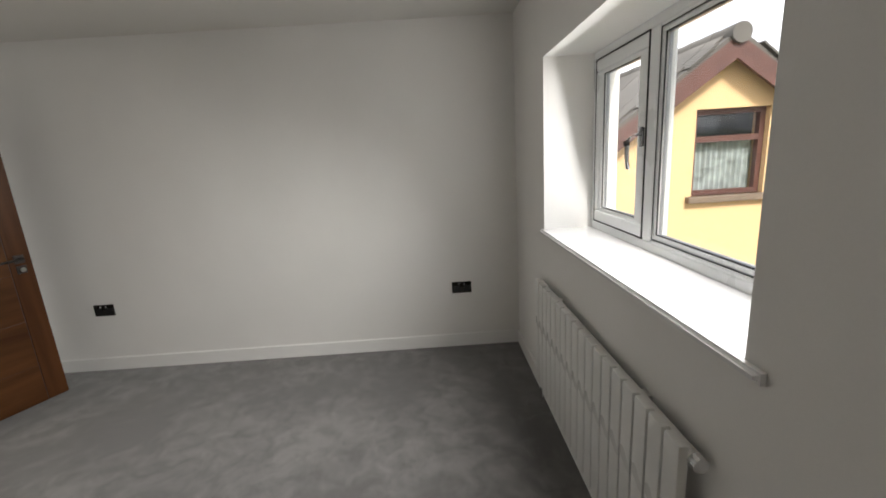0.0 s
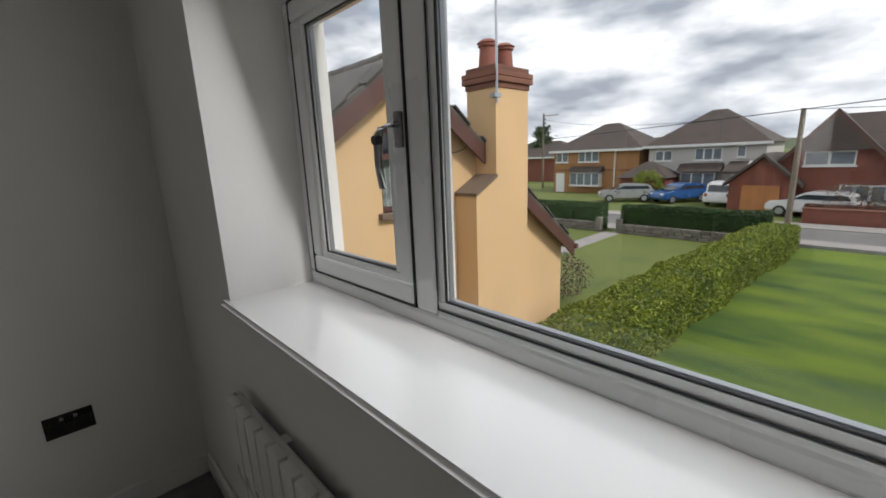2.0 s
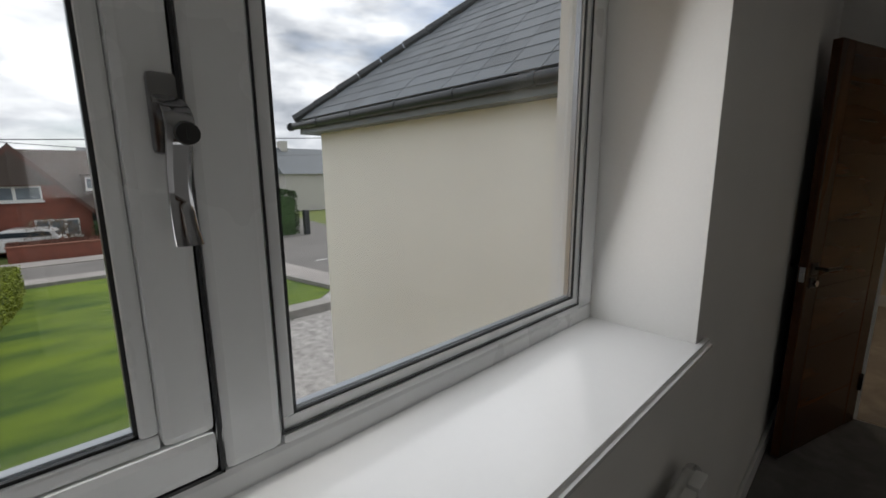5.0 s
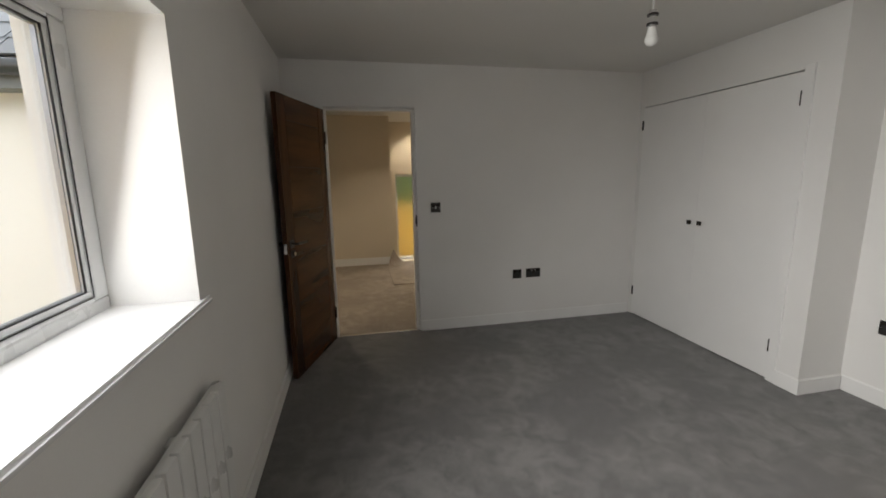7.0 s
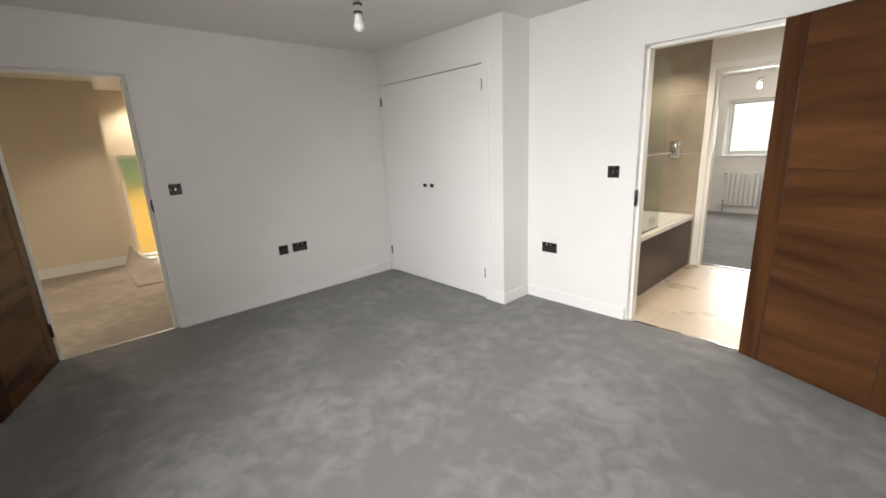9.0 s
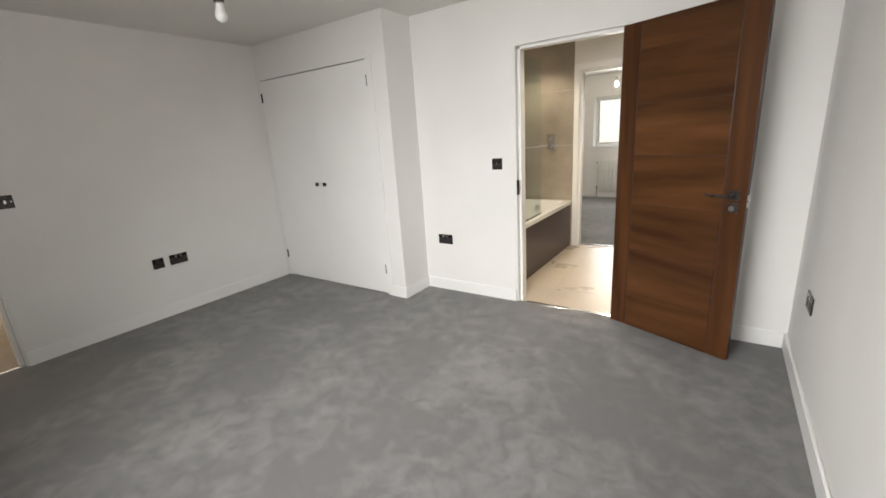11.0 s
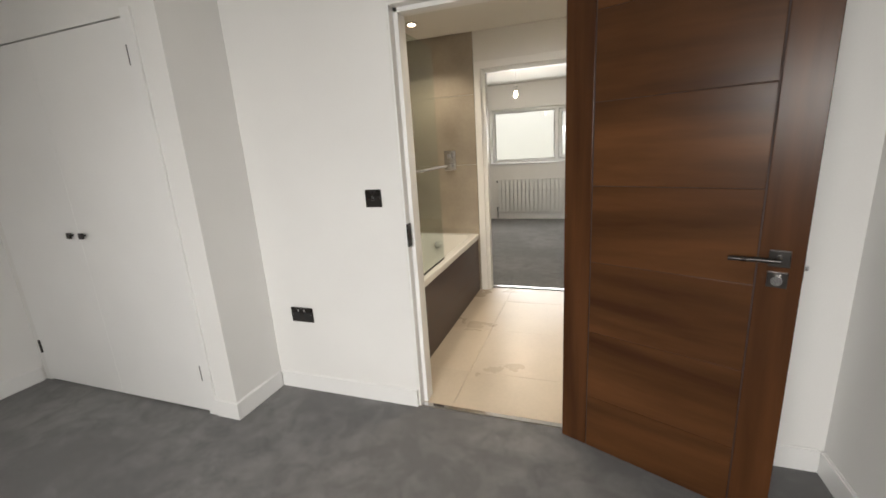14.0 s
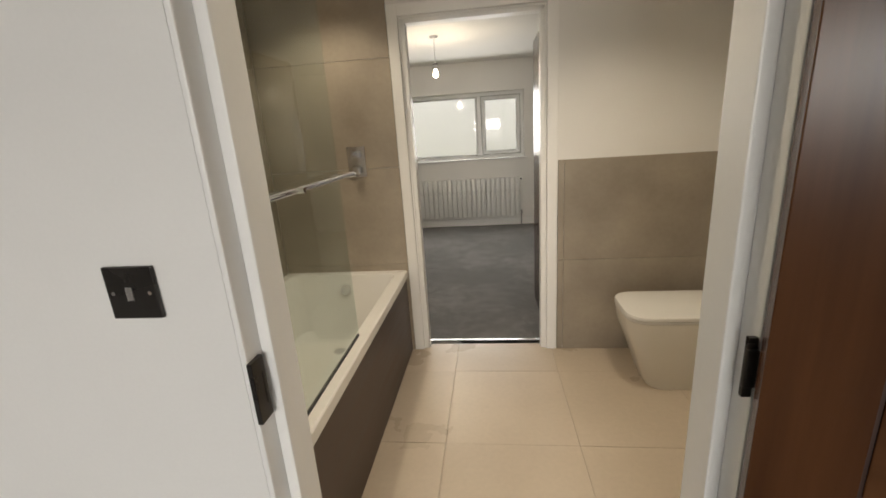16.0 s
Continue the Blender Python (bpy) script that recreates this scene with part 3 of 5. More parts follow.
def door_leaf(m, label, flip, w=0.762):
    """A veneered leaf in its own frame: hinge at x=0, free edge at x=w, thickness along y."""
    d = thing("door_leaf", label, "door", m=m)
    h, t = 1.975, 0.0175
    z0 = 0.012
    part("core", B(0.004, -t + 0.004, z0 + 0.003, w - 0.004, t - 0.004, h - 0.003), GROOVE, d, "dark grooves between the veneered panels")
    sw = 0.112
    for a, b in ((0, sw), (w - sw, w)):
        part("stile", B(a, -t, z0, b, t, h, bevel=0.002), WOOD_V, d)
    g = 0.005
    joints = [z0] + [0.265 + 0.31 * k for k in range(6)] + [h]
    for za, zb in zip(joints, joints[1:]):
        part("panel", B(sw + g, -t + 0.0007, za + (0.0009 if za > z0 else 0), w - sw - g, t - 0.0007, zb - 0.0009, bevel=0.0018), WOOD_H, d)
    for s in (-1, 1):
        x = w - 0.06
        y = s * t
        part("rose", B(x - 0.027, y - 0.004, 0.955, x + 0.027, y + 0.004, 1.009, bevel=0.003), NICKEL, d, "square black nickel rose")
        lever = cyl_into(bmesh.new(), (x, y, 0.985), (x, y + s * 0.05, 0.985), 0.008)
        cyl_into(lever, (x + 0.006, y + s * 0.048, 0.985), (x - 0.125, y + s * 0.054, 0.982), 0.0085, 0.007)
        part("lever_handle", lever, NICKEL, d, "curved black nickel lever", True)
        plate = part("lock_plate", B(x - 0.026, y - 0.004, 0.888, x + 0.026, y + 0.004, 0.94, bevel=0.003), NICKEL, d, "square black nickel lock plate")
        part("turn_knob", cyl_into(bmesh.new(), (x, y, 0.914), (x, y + s * 0.02, 0.914), 0.015), CHROME, plate, "round chrome thumb turn", True)
    part("latch_plate", B(w - 0.0005, -0.011, 0.92, w + 0.0015, 0.011, 0.99, bevel=0.0005), CHROME, d)
    part("latch_bolt", B(w + 0.001, -0.007, 0.95, w + 0.010, 0.005, 0.965, bevel=0.002), CHROME, d)
    for z in (0.25, 1.75):
        part("hinge", cyl_into(bmesh.new(), (0.0, flip * (t + 0.004), z - 0.05), (0.0, flip * (t + 0.004), z + 0.05), 0.007, seg=10), NICKEL, d, "dark metal butt hinge", True)
    return d


ang = math.degrees(math.atan2(3.562 - 3.322, 3.69 - 4.40))
door_leaf(pose(4.397, 3.318, 0, 0, 0, ang), "walnut veneered door standing open near the window wall", 1)
ang = math.degrees(math.atan2(0.325 - 0.03, 0.288 - 0.99))
door_leaf(pose(1.008, 0.036, 0, 0, 0, ang), "walnut veneered ensuite door with level grain, standing open", 1, 0.770)


def strike(name, x0, y0, z0, x1, y1, z1):
    s = thing(name, "dark metal strike plate on the white jamb", "strike plate")
    part("plate", B(x0, y0, z0, x1, y1, z1, bevel=0.001), NICKEL, s)
    zc = (z0 + z1) / 2
    part("keep", B(x0 - 0.002, y0 + 0.004, zc - 0.03, x1 + 0.002, y0 + 0.012, zc + 0.03, bevel=0.002), NICKEL, s)


strike("strike_plate", 1.755, -0.030, 0.905, 1.764, 0.006, 1.02)
strike("strike_plate", 4.400, 2.549, 0.985, 4.440, 2.556, 1.085)
strike("strike_plate", 0.993, -0.006, 0.965, 1.006, 0.002, 1.06)


# ---- cupboard ----
def cupboard():
    c = thing("cupboard_doors", "flush white double cupboard doors with small black knobs", "cupboard")
    mid = 3.628
    for x0, x1, hx, kx in ((2.908, mid - 0.0004, 2.908, mid - 0.052), (mid + 0.0004, 4.349, 4.349, mid + 0.052)):
        d = part("door", B(x0, 0.327, 0.012, x1, 0.3545, 2.026, bevel=0.002), GLOSS, c)
        k = cyl_into(bmesh.new(), (kx, 0.354, 1.018), (kx, 0.372, 1.018), 0.006, seg=10)
        cube_into(k, kx - 0.017, 0.371, 1.001, kx + 0.017, 0.382, 1.035, 0.003)
        part("knob", k, NICKEL, d, "small square black knob")
        for z in (0.25, 1.87):
            part("hinge", B(hx - 0.008, 0.35, z - 0.045, hx + 0.008, 0.362, z + 0.045, bevel=0.003), NICKEL, d, "dark butt hinge")


cupboard()


# ---- electrics ----
def faceplate(m, w, h, kind_, label):
    """Faceplate lying on a wall: local x across, z up, y out of the wall."""
    s = thing("light_switch" if kind_ == "switch" else "wall_socket", label, "switch" if kind_ == "switch" else "socket", m=m)
    part("plate", B(-w / 2, 0.0005, -h / 2, w / 2, 0.008, h / 2, bevel=0.003), NICKEL, s)
    if kind_ == "switch":
        part("rocker", B(-0.006, 0.007, -0.012, 0.006, 0.013, 0.012, bevel=0.002), CHROME, s)
    elif kind_ == "double":
        for k in (-1, 1):
            o = part("outlet", B(k * 0.038 - 0.025, 0.0065, -0.028, k * 0.038 + 0.025, 0.0092, 0.016, bevel=0.002), SOCKETBLACK, s, "black outlet insert")
            for u, v in ((0, 0.006), (-0.011, -0.012), (0.011, -0.012)):
                part("pin_hole", B(k * 0.038 + u - 0.004, 0.009, v - 0.003, k * 0.038 + u + 0.004, 0.0097, v + 0.003), GASKET, o)
            part("rocker", B(k * 0.020 - 0.006, 0.007, 0.020, k * 0.020 + 0.006, 0.0115, 0.034, bevel=0.001), CHROME, s)
    else:
        part("insert", B(-0.02, 0.0065, -0.02, 0.02, 0.0092, 0.02, bevel=0.002), SOCKETBLACK, s, "black insert")
    for k in (-1, 1):
        part("screw", cyl_into(bmesh.new(), (k * (w / 2 - 0.012), 0.006, 0), (k * (w / 2 - 0.012), 0.0088, 0), 0.0035, seg=8), CHROME, s)
    return s


G = "black nickel wall plates"
EAST, SOUTH, WEST = 90, 0, -90
faceplate(pose(L, 2.38, 1.15, 0, 0, EAST), 0.088, 0.088, "switch", "square black nickel switch plate on white wall")
faceplate(pose(L, 1.592, 0.486, 0, 0, EAST), 0.088, 0.088, "single", "square black nickel outlet plate low on white wall")
faceplate(pose(L, 1.427, 0.488, 0, 0, EAST), 0.147, 0.088, "double", "black nickel double socket low on white wall")
faceplate(pose(1.93, 0, 1.15, 0, 0, SOUTH), 0.088, 0.088, "switch", "square black nickel switch plate beside the ensuite door")
faceplate(pose(2.47, 0, 0.484, 0, 0, SOUTH), 0.147, 0.088, "double", "black nickel double socket beside the cupboard")
faceplate(pose(0, 0.48, 0.484, 0, 0, WEST), 0.147, 0.088, "double", "black nickel double socket behind the open door")
faceplate(pose(0, 3.182, 0.477, 0, 0, WEST), 0.147, 0.088, "double", "black nickel double socket near the window corner")


def pendant(x, y, top, bulb_z, lit, label, short):
    p = thing("pendant_light", label, "ceiling light")
    rose = cyl_into(bmesh.new(), (x, y, top - 0.022), (x, y, top), 0.032, 0.045, 20)
    part("ceiling_rose", rose, GLOSS, p, "", True)
    part("cord", cyl_into(bmesh.new(), (x, y, bulb_z + 0.11), (x, y, top - 0.02), 0.0035, seg=8), GLOSS, p)
    hold = cyl_into(bmesh.new(), (x, y, bulb_z + 0.05), (x, y, bulb_z + 0.12), 0.020, 0.014)
    part("lamp_holder", hold, GLOSS if not short else CHROME, p, "", True)
    for z in (0.062, 0.10):
        part("ring", cyl_into(bmesh.new(), (x, y, bulb_z + z - 0.004), (x, y, bulb_z + z + 0.004), 0.0235), NICKEL, p, "dark ring on the lamp holder", True)
    b = ball_into(bmesh.new(), (x, y, bulb_z), 0.028)
    cyl_into(b, (x, y, bulb_z + 0.015), (x, y, bulb_z + 0.055), 0.024, 0.014)
    bulb = part("bulb", b, BULB_ON if lit else BULB_OFF, p, "lit warm bulb" if lit else "unlit opal bulb", True)
    return p


pendant(2.47, 1.78, H, 2.005, False, "bare unlit bulb on a short ceiling pendant", True)


# ---- radiators ----
def radiator(m, n, pitch, z0, z1, label):
    """Flat vertical bars on two collectors: local x along the wall, y out of it."""
    r = thing("radiator", label, "radiator", m=m)
    w = n * pitch
    for z in (z0 + 0.045, z1 - 0.03):
        part("collector", cyl_into(bmesh.new(), (-0.01, 0.035, z), (w + 0.01, 0.035, z), 0.017), RADIATOR, r, "", True)
    first = None
    for i in range(n):
        if first is None:
            first = part("bar", B(0.004, 0.045, z0, pitch - 0.006, 0.072, z1, bevel=0.007), RADIATOR, r, "", True)
        else:
            o = new("bar", first.data)
            o.parent = r
            o.location = (i * pitch, 0, 0)
    for x in (-0.015, w + 0.015):
        v = cyl_into(bmesh.new(), (x - 0.012, 0.035, z1 - 0.03), (x + 0.012, 0.035, z1 - 0.03), 0.019)
        part("end_plug", v, CHROME, r, "chrome end plug", True)
        v = cyl_into(bmesh.new(), (x, 0.035, 0.002), (x, 0.035, z0 + 0.045), 0.0075)
        cyl_into(v, (x, 0.035, z0 + 0.02), (x, 0.035, z0 + 0.085), 0.016)
        part("valve", v, CHROME, r, "chrome valve and pipe", True)
    for x in (w * 0.2, w * 0.8):
        part("bracket", B(x - 0.02, 0.0, z1 - 0.08, x + 0.02, 0.04, z1 - 0.03), RADIATOR, r)


radiator(pose(2.185, W, 0, 0, 0, 180), 18, 0.0765, 0.15, 0.765, "white flat-bar radiator under the bedroom window")

# ---- ensuite ----
TX = 2.69   # tiled wall behind the bath
structure("wall_ensuite_north_paint", [(0.02, -0.135, 0, DE0 - 0.01, -0.121, EH), (DE1 + 0.01, -0.135, 0, TX, -0.121, EH)], WHITE, "white wall inside the ensuite")
structure("wall_ensuite_east", [(TX + 0.012, EY - 0.12, -0.15, TX + 0.13, -0.12, EH)], WHITE, "wall behind the bath")
structure("wall_ensuite_west", [(-0.15, EY - 0.12, -0.15, 0.02, -0.12, EH)], WHITE, "white wall behind the toilet")
structure("wall_ensuite_south", [(0.02, EY - 0.12, -0.15, D2A - 0.008, EY, EH), (D2B + 0.008, EY - 0.12, -0.15, TX + 0.012, EY, EH),
                                 (D2A - 0.008, EY - 0.12, D2H + 0.008, D2B + 0.008, EY, EH)], WHITE, "white wall with the second bedroom doorway")


def architrave(name, a0, a1, h, y, s):
    d = tagged(new(name), "white moulded architrave", "architrave", kind="structure")
    w = 0.068
    for u0, u1, z0, z1 in ((a0 - w, a0 - 0.008, 0.001, h + w), (a1 + 0.008, a1 + w, 0.001, h + w), (a0 - 0.008, a1 + 0.008, h + 0.008, h + w)):
        part("board", B(u0, min(y, y + s * 0.016), z0, u1, max(y, y + s * 0.016), z1, bevel=0.004), GLOSS, d)
    return d


architrave("trim_door_3", D2A, D2B, D2H, EY + 0.0005, 1)


def tile_panel(name, axis, c, a0, a1, z0, z1, tw, th, out, label, shift=0.0):
    """Large wall tiles on one wall, each a piece of its own with open joints."""
    p = tagged(new(name), label, "tiles", kind="structure")
    row = 0
    z = z0
    while z < z1 - 0.01:
        zt = min(z + th, z1)
        a = a0 - (shift if row % 2 else 0.0)
        while a < a1 - 0.01:
            b0, b1 = max(a, a0), min(a + tw, a1)
            if b1 - b0 > 0.02:
                v = (b0 + 0.001, min(c, c + out), z + 0.001, b1 - 0.001, max(c, c + out), zt - 0.001)
                part("tile", B(*v, bevel=0.0008) if axis == "x" else B(v[1], v[0], v[2], v[4], v[3], v[5], bevel=0.0008), TILE, p)
            a += tw
        z = zt
        row += 1
    return p


tile_panel("wall_tiles_bath_end", "x", EY + 0.001, D2B + 0.070, TX, 0.0, EH, 0.9, 0.6, 0.012, "large beige stone-look wall tiles at the bath end")
tile_panel("wall_tiles_bath_side", "y", TX + 0.011, EY + 0.014, -0.136, 0.0, EH, 0.9, 0.6, -0.012, "large beige stone-look wall tiles along the bath", 0.45)
tile_panel("wall_tiles_toilet_south", "x", EY + 0.001, 0.034, D2A - 0.070, 0.0, 1.188, 0.9, 0.594, 0.012, "half-height beige stone-look wall tiles")
tile_panel("wall_tiles_toilet_west", "y", 0.021, EY + 0.014, -0.136, 0.0, 1.188, 0.9, 0.594, 0.012, "half-height beige stone-look wall tiles")


def basin_shape(bm, x0, y0, x1, y1, z, rim, depth, taper):
    """An open tub: outer rim, inner rim, sloping sides and a floor."""
    def ring(ax, ay, bx, by, zz, r, n=5):
        out = []
        for cx, cy, s in ((bx - r, by - r, 0), (ax + r, by - r, 90), (ax + r, ay + r, 180), (bx - r, ay + r, 270)):
            for i in range(n + 1):
                t = radians(s + 90 * i / n)
                out.append(bm.verts.new((cx + r * math.cos(t), cy + r * math.sin(t), zz)))
        return out
    rings = [ring(x0, y0, x1, y1, z - 0.045, 0.015), ring(x0, y0, x1, y1, z - 0.006, 0.015), ring(x0 + 0.006, y0 + 0.006, x1 - 0.006, y1 - 0.006, z, 0.015),
             ring(x0 + rim, y0 + rim, x1 - rim, y1 - rim, z, 0.05), ring(x0 + rim + 0.008, y0 + rim + 0.008, x1 - rim - 0.008, y1 - rim - 0.008, z - 0.012, 0.05),
             ring(x0 + rim + taper * 0.7, y0 + rim + taper, x1 - rim - taper * 0.7, y1 - rim - taper * 2, z - depth + 0.04, 0.08),
             ring(x0 + rim + taper + 0.03, y0 + rim + taper + 0.04, x1 - rim - taper - 0.03, y1 - rim - taper * 2 - 0.05, z - depth, 0.08)]
    n = len(rings[0])
    for a, b in zip(rings, rings[1:]):
        for i in range(n):
            bm.faces.new((a[i], a[(i + 1) % n], b[(i + 1) % n], b[i]))
    bm.faces.new(rings[-1])
    return bm


def bath():
    b = thing("bathtub", "white bath with dark wood panel against tiled walls", "bath")
    x0, x1, y0, y1, z = 1.893, TX - 0.003, EY + 0.015, -0.137, 0.56
    part("tub", basin_shape(bmesh.new(), x0, y0, x1, y1, z, 0.062, 0.40, 0.05), ENAMEL, b, "", True)
    part("side_panel", B(x0 + 0.012, y0 + 0.002, 0.001, x0 + 0.03, y1, z - 0.043, bevel=0.002), PANEL, b, "dark brown wood bath panel")
    part("waste", cyl_into(bmesh.new(), (2.28, -1.56, z - 0.40), (2.28, -1.56, z - 0.394), 0.035, seg=24), CHROME, b, "round chrome waste", True)
    part("overflow", cyl_into(bmesh.new(), (2.28, y0 + 0.075, z - 0.09), (2.28, y0 + 0.098, z - 0.09), 0.032, seg=24), CHROME, b, "round chrome overflow", True)
    s = thing("bath_screen", "clear glass bath screen with a chrome rail", "shower screen")
    g = part("pane", B(1.935, -0.985, z + 0.001, 1.941, -0.138, 2.02, bevel=0.001), SCREEN_GLASS, s, "clear glass")
    g.visible_shadow = False
    part("channel", B(1.928, -0.16, z + 0.001, 1.948, -0.137, 2.02, bevel=0.002), CHROME, s)
    part("seal", B(1.934, -0.985, z + 0.0005, 1.942, -0.16, z + 0.010), GASKET, s)
    for side in (-1,):
        rail = bmesh.new()
        xr = 1.938 + side * 0.045
        cyl_into(rail, (xr, -0.36, 1.240), (xr, -1.03, 1.240), 0.010)
        cyl_into(rail, (xr + 0.02, -0.52, 1.240), (xr - 0.03, -0.52, 1.240), 0.008)
        cyl_into(rail, (1.935, -0.45, 1.240), (xr, -0.45, 1.240), 0.009)
        cyl_into(rail, (1.935, -0.93, 1.240), (xr, -0.93, 1.240), 0.009)
        part("towel_rail", rail, CHROME, s, "chrome towel rail", True)
    m = thing("shower_mixer", "square chrome concealed shower mixer on tiles", "mixer")
    y = EY + 0.013
    part("plate", B(2.085, y, 1.155, 2.195, y + 0.010, 1.335, bevel=0.004), CHROME, m)
    for zz in (1.20, 1.29):
        part("control", B(2.115, y + 0.009, zz - 0.022, 2.165, y + 0.05, zz + 0.022, bevel=0.005), CHROME, m)
    part("lever", B(2.13, y + 0.045, 1.285, 2.15, y + 0.085, 1.30, bevel=0.003), CHROME, m)


bath()


def toilet():
    t = thing("toilet", "white back-to-wall toilet with a soft square lid", "toilet")
    yc = -1.555

    def ring(bm, x0, x1, hw, z, r=0.09, n=6):
        out = []
        for cx, cy, s, rr in ((x1 - r, yc + hw - r, 0, r), (x0 + 0.01, yc + hw - 0.01, 90, 0.01), (x0 + 0.01, yc - hw + 0.01, 180, 0.01), (x1 - r, yc - hw + r, 270, r)):
            for i in range(n + 1):
                a = radians(s + 90 * i / n)
                out.append(bm.verts.new((cx + rr * math.cos(a), cy + rr * math.sin(a), z)))
        return out

    def loft(rows):
        bm = bmesh.new()
        rs = [ring(bm, *r) for r in rows]
        n = len(rs[0])
        for a, b in zip(rs, rs[1:]):
            for i in range(n):
                bm.faces.new((a[i], a[(i + 1) % n], b[(i + 1) % n], b[i]))
        bm.faces.new(rs[0]), bm.faces.new(rs[-1])
        return bm
    part("pan", loft([(0.036, 0.56, 0.125, 0.001, 0.08), (0.036, 0.575, 0.13, 0.03, 0.08), (0.036, 0.63, 0.155, 0.2, 0.09), (0.036, 0.68, 0.176, 0.33, 0.1), (0.036, 0.69, 0.18, 0.40, 0.1)]), PORCELAIN, t, "", True)
    part("seat", loft([(0.15, 0.69, 0.181, 0.403, 0.1), (0.15, 0.692, 0.182, 0.414, 0.1)]), ENAMEL, t, "", True)
    part("lid", loft([(0.13, 0.692, 0.183, 0.417, 0.1), (0.13, 0.694, 0.185, 0.425, 0.1), (0.13, 0.690, 0.182, 0.436, 0.1), (0.15, 0.64, 0.14, 0.441, 0.09)]), ENAMEL, t, "", True)


toilet()


def downlight(x, y, z, energy, label="lit round chrome ceiling downlight"):
    d = thing("downlight", label, "ceiling light", "ceiling downlights")
    r = cyl_into(bmesh.new(), (x, y, z - 0.006), (x, y, z - 0.0005), 0.038, 0.044, 24)
    part("bezel", r, CHROME, d, "", True)
    part("lens", cyl_into(bmesh.new(), (x, y, z - 0.009), (x, y, z - 0.004), 0.026, seg=20), LAMP_ON, d, "warm lit lens", True)
    lamp("downlight_lamp", "SPOT", look((x, y, z - 0.015), (x, y, 0)), energy, WARM, radius=0.03, spot=125)


downlight(2.24, -1.41, EH, 10)
downlight(0.75, -1.0, EH, 14)
downlight(1.45, -0.6, EH, 10.5)

# floor tiles, each a piece of its own
tiles = tagged(new("floor_ensuite"), "pale beige stone-look floor tiles", "floor", kind="structure")
for i in range(6):
    for j in range(4):
        x0, x1 = 0.40 - 0.6 + i * 0.6, 0.40 + i * 0.6
        y0, y1 = -2.21 + j * 0.6, -1.61 + j * 0.6
        x0, x1, y0, y1 = max(x0, 0.022), min(x1, TX), max(y0, -1.982), min(y1, -0.033)
        if x1 - x0 > 0.05 and y1 - y0 > 0.05:
            part("tile", B(x0 + 0.0007, y0 + 0.0007, -0.011, x1 - 0.0007, y1 - 0.0007, 0.0 - 0.0005 * ((i + j) % 2), bevel=0.001), TILE_FLOOR, tiles)

# ---- second bedroom ----
structure("wall_bedroom_two_south", [(-1.5, BY - 0.3, -0.15, 0.838, BY, H), (2.62, BY - 0.3, -0.15, 4.5, BY, H), (0.838, BY - 0.3, -0.15, 2.62, BY, 1.0), (0.838, BY - 0.3, 1.93, 2.62, BY, H)], WHITE, "white window wall in the second bedroom")
structure("wall_bedroom_two_west", [(-1.6, BY - 0.3, -0.15, -1.5, EY - 0.12, H)], WHITE, "white wall")
structure("wall_bedroom_two_east", [(4.5, BY - 0.3, -0.15, 4.6, EY - 0.12, H)], WHITE, "white wall")
structure("wall_bedroom_two_north", [(-1.5, EY - 0.125, -0.15, -0.15, EY - 0.02, H), (TX + 0.13, EY - 0.125, -0.15, 4.5, EY - 0.02, H)], WHITE, "white wall")
skirting("baseboard_bedroom_two", -1.48, BY + 0.001, 4.48, BY + 0.001, 0, 1)
window_unit("window_2", 0.838, 2.62, 1.0, 1.93, BY - 0.16, 0.07, 1.485, True, -1, "white upvc window in the second bedroom")
structure("window_sill_bedroom_two", [(0.80, BY - 0.16, 0.985, 2.66, BY + 0.03, 1.004)], SILL, "white window board", 0.004)
radiator(pose(0.915, BY, 0, 0, 0, 0), 22, 0.072, 0.14, 0.72, "white flat-bar radiator under the second bedroom window")
pendant(1.87, -3.95, H - 0.03, 1.97, True, "lit bare bulb on a ceiling pendant", False)
lamp("pendant_lamp", "POINT", pose(1.87, -3.95, 1.90), 5.5, WARM, radius=0.04)
bm = B(0.980, EY - 0.135, 0.01, 1.013, EY - 0.88, 1.975, bevel=0.002)
solid("door_leaf", bm, WOOD_V, "dark veneered door swung open into the second bedroom", "door")
structure("wall_neighbour_back", [(-8, BY - 4.3, -2.8, 7, BY - 4.0, 3.4)], OFFWHITE, "pale rendered wall behind the house")

# unseen eaves, added to cut the daylight in the gap behind the house
structure("eaves_back", [(-2, BY - 0.7, 2.42, 5, BY - 0.3, 2.56)], SOFFIT, "unseen grey eaves added to shade the view behind the back window")

# ---- landing ----
structure("wall_landing_mid", [(7.5, 2.50, -0.15, 7.62, 4.4, H)], MAGNOLIA, "warm white landing wall")
structure("wall_landing_return", [(7.62, 2.50, -2.8, 8.25, 2.62, H)], MAGNOLIA, "white stairwell return wall")
structure("wall_landing_left", [(4.53, 4.4, -0.15, 7.62, 4.5, H)], MAGNOLIA, "warm white landing wall")
structure("wall_landing_right", [(4.53, 0.9, -2.8, 9.0, 1.0, H)], MAGNOLIA, "warm white landing wall")
structure("wall_landing_west", [(4.527, 1.0, -0.15, 4.535, DA0 - 0.01, H), (4.527, DA1 + 0.01, -0.15, 4.535, 4.4, H), (4.527, DA0 - 0.01, DAH + 0.01, 4.535, DA1 + 0.01, H)], MAGNOLIA, "warm white landing wall")
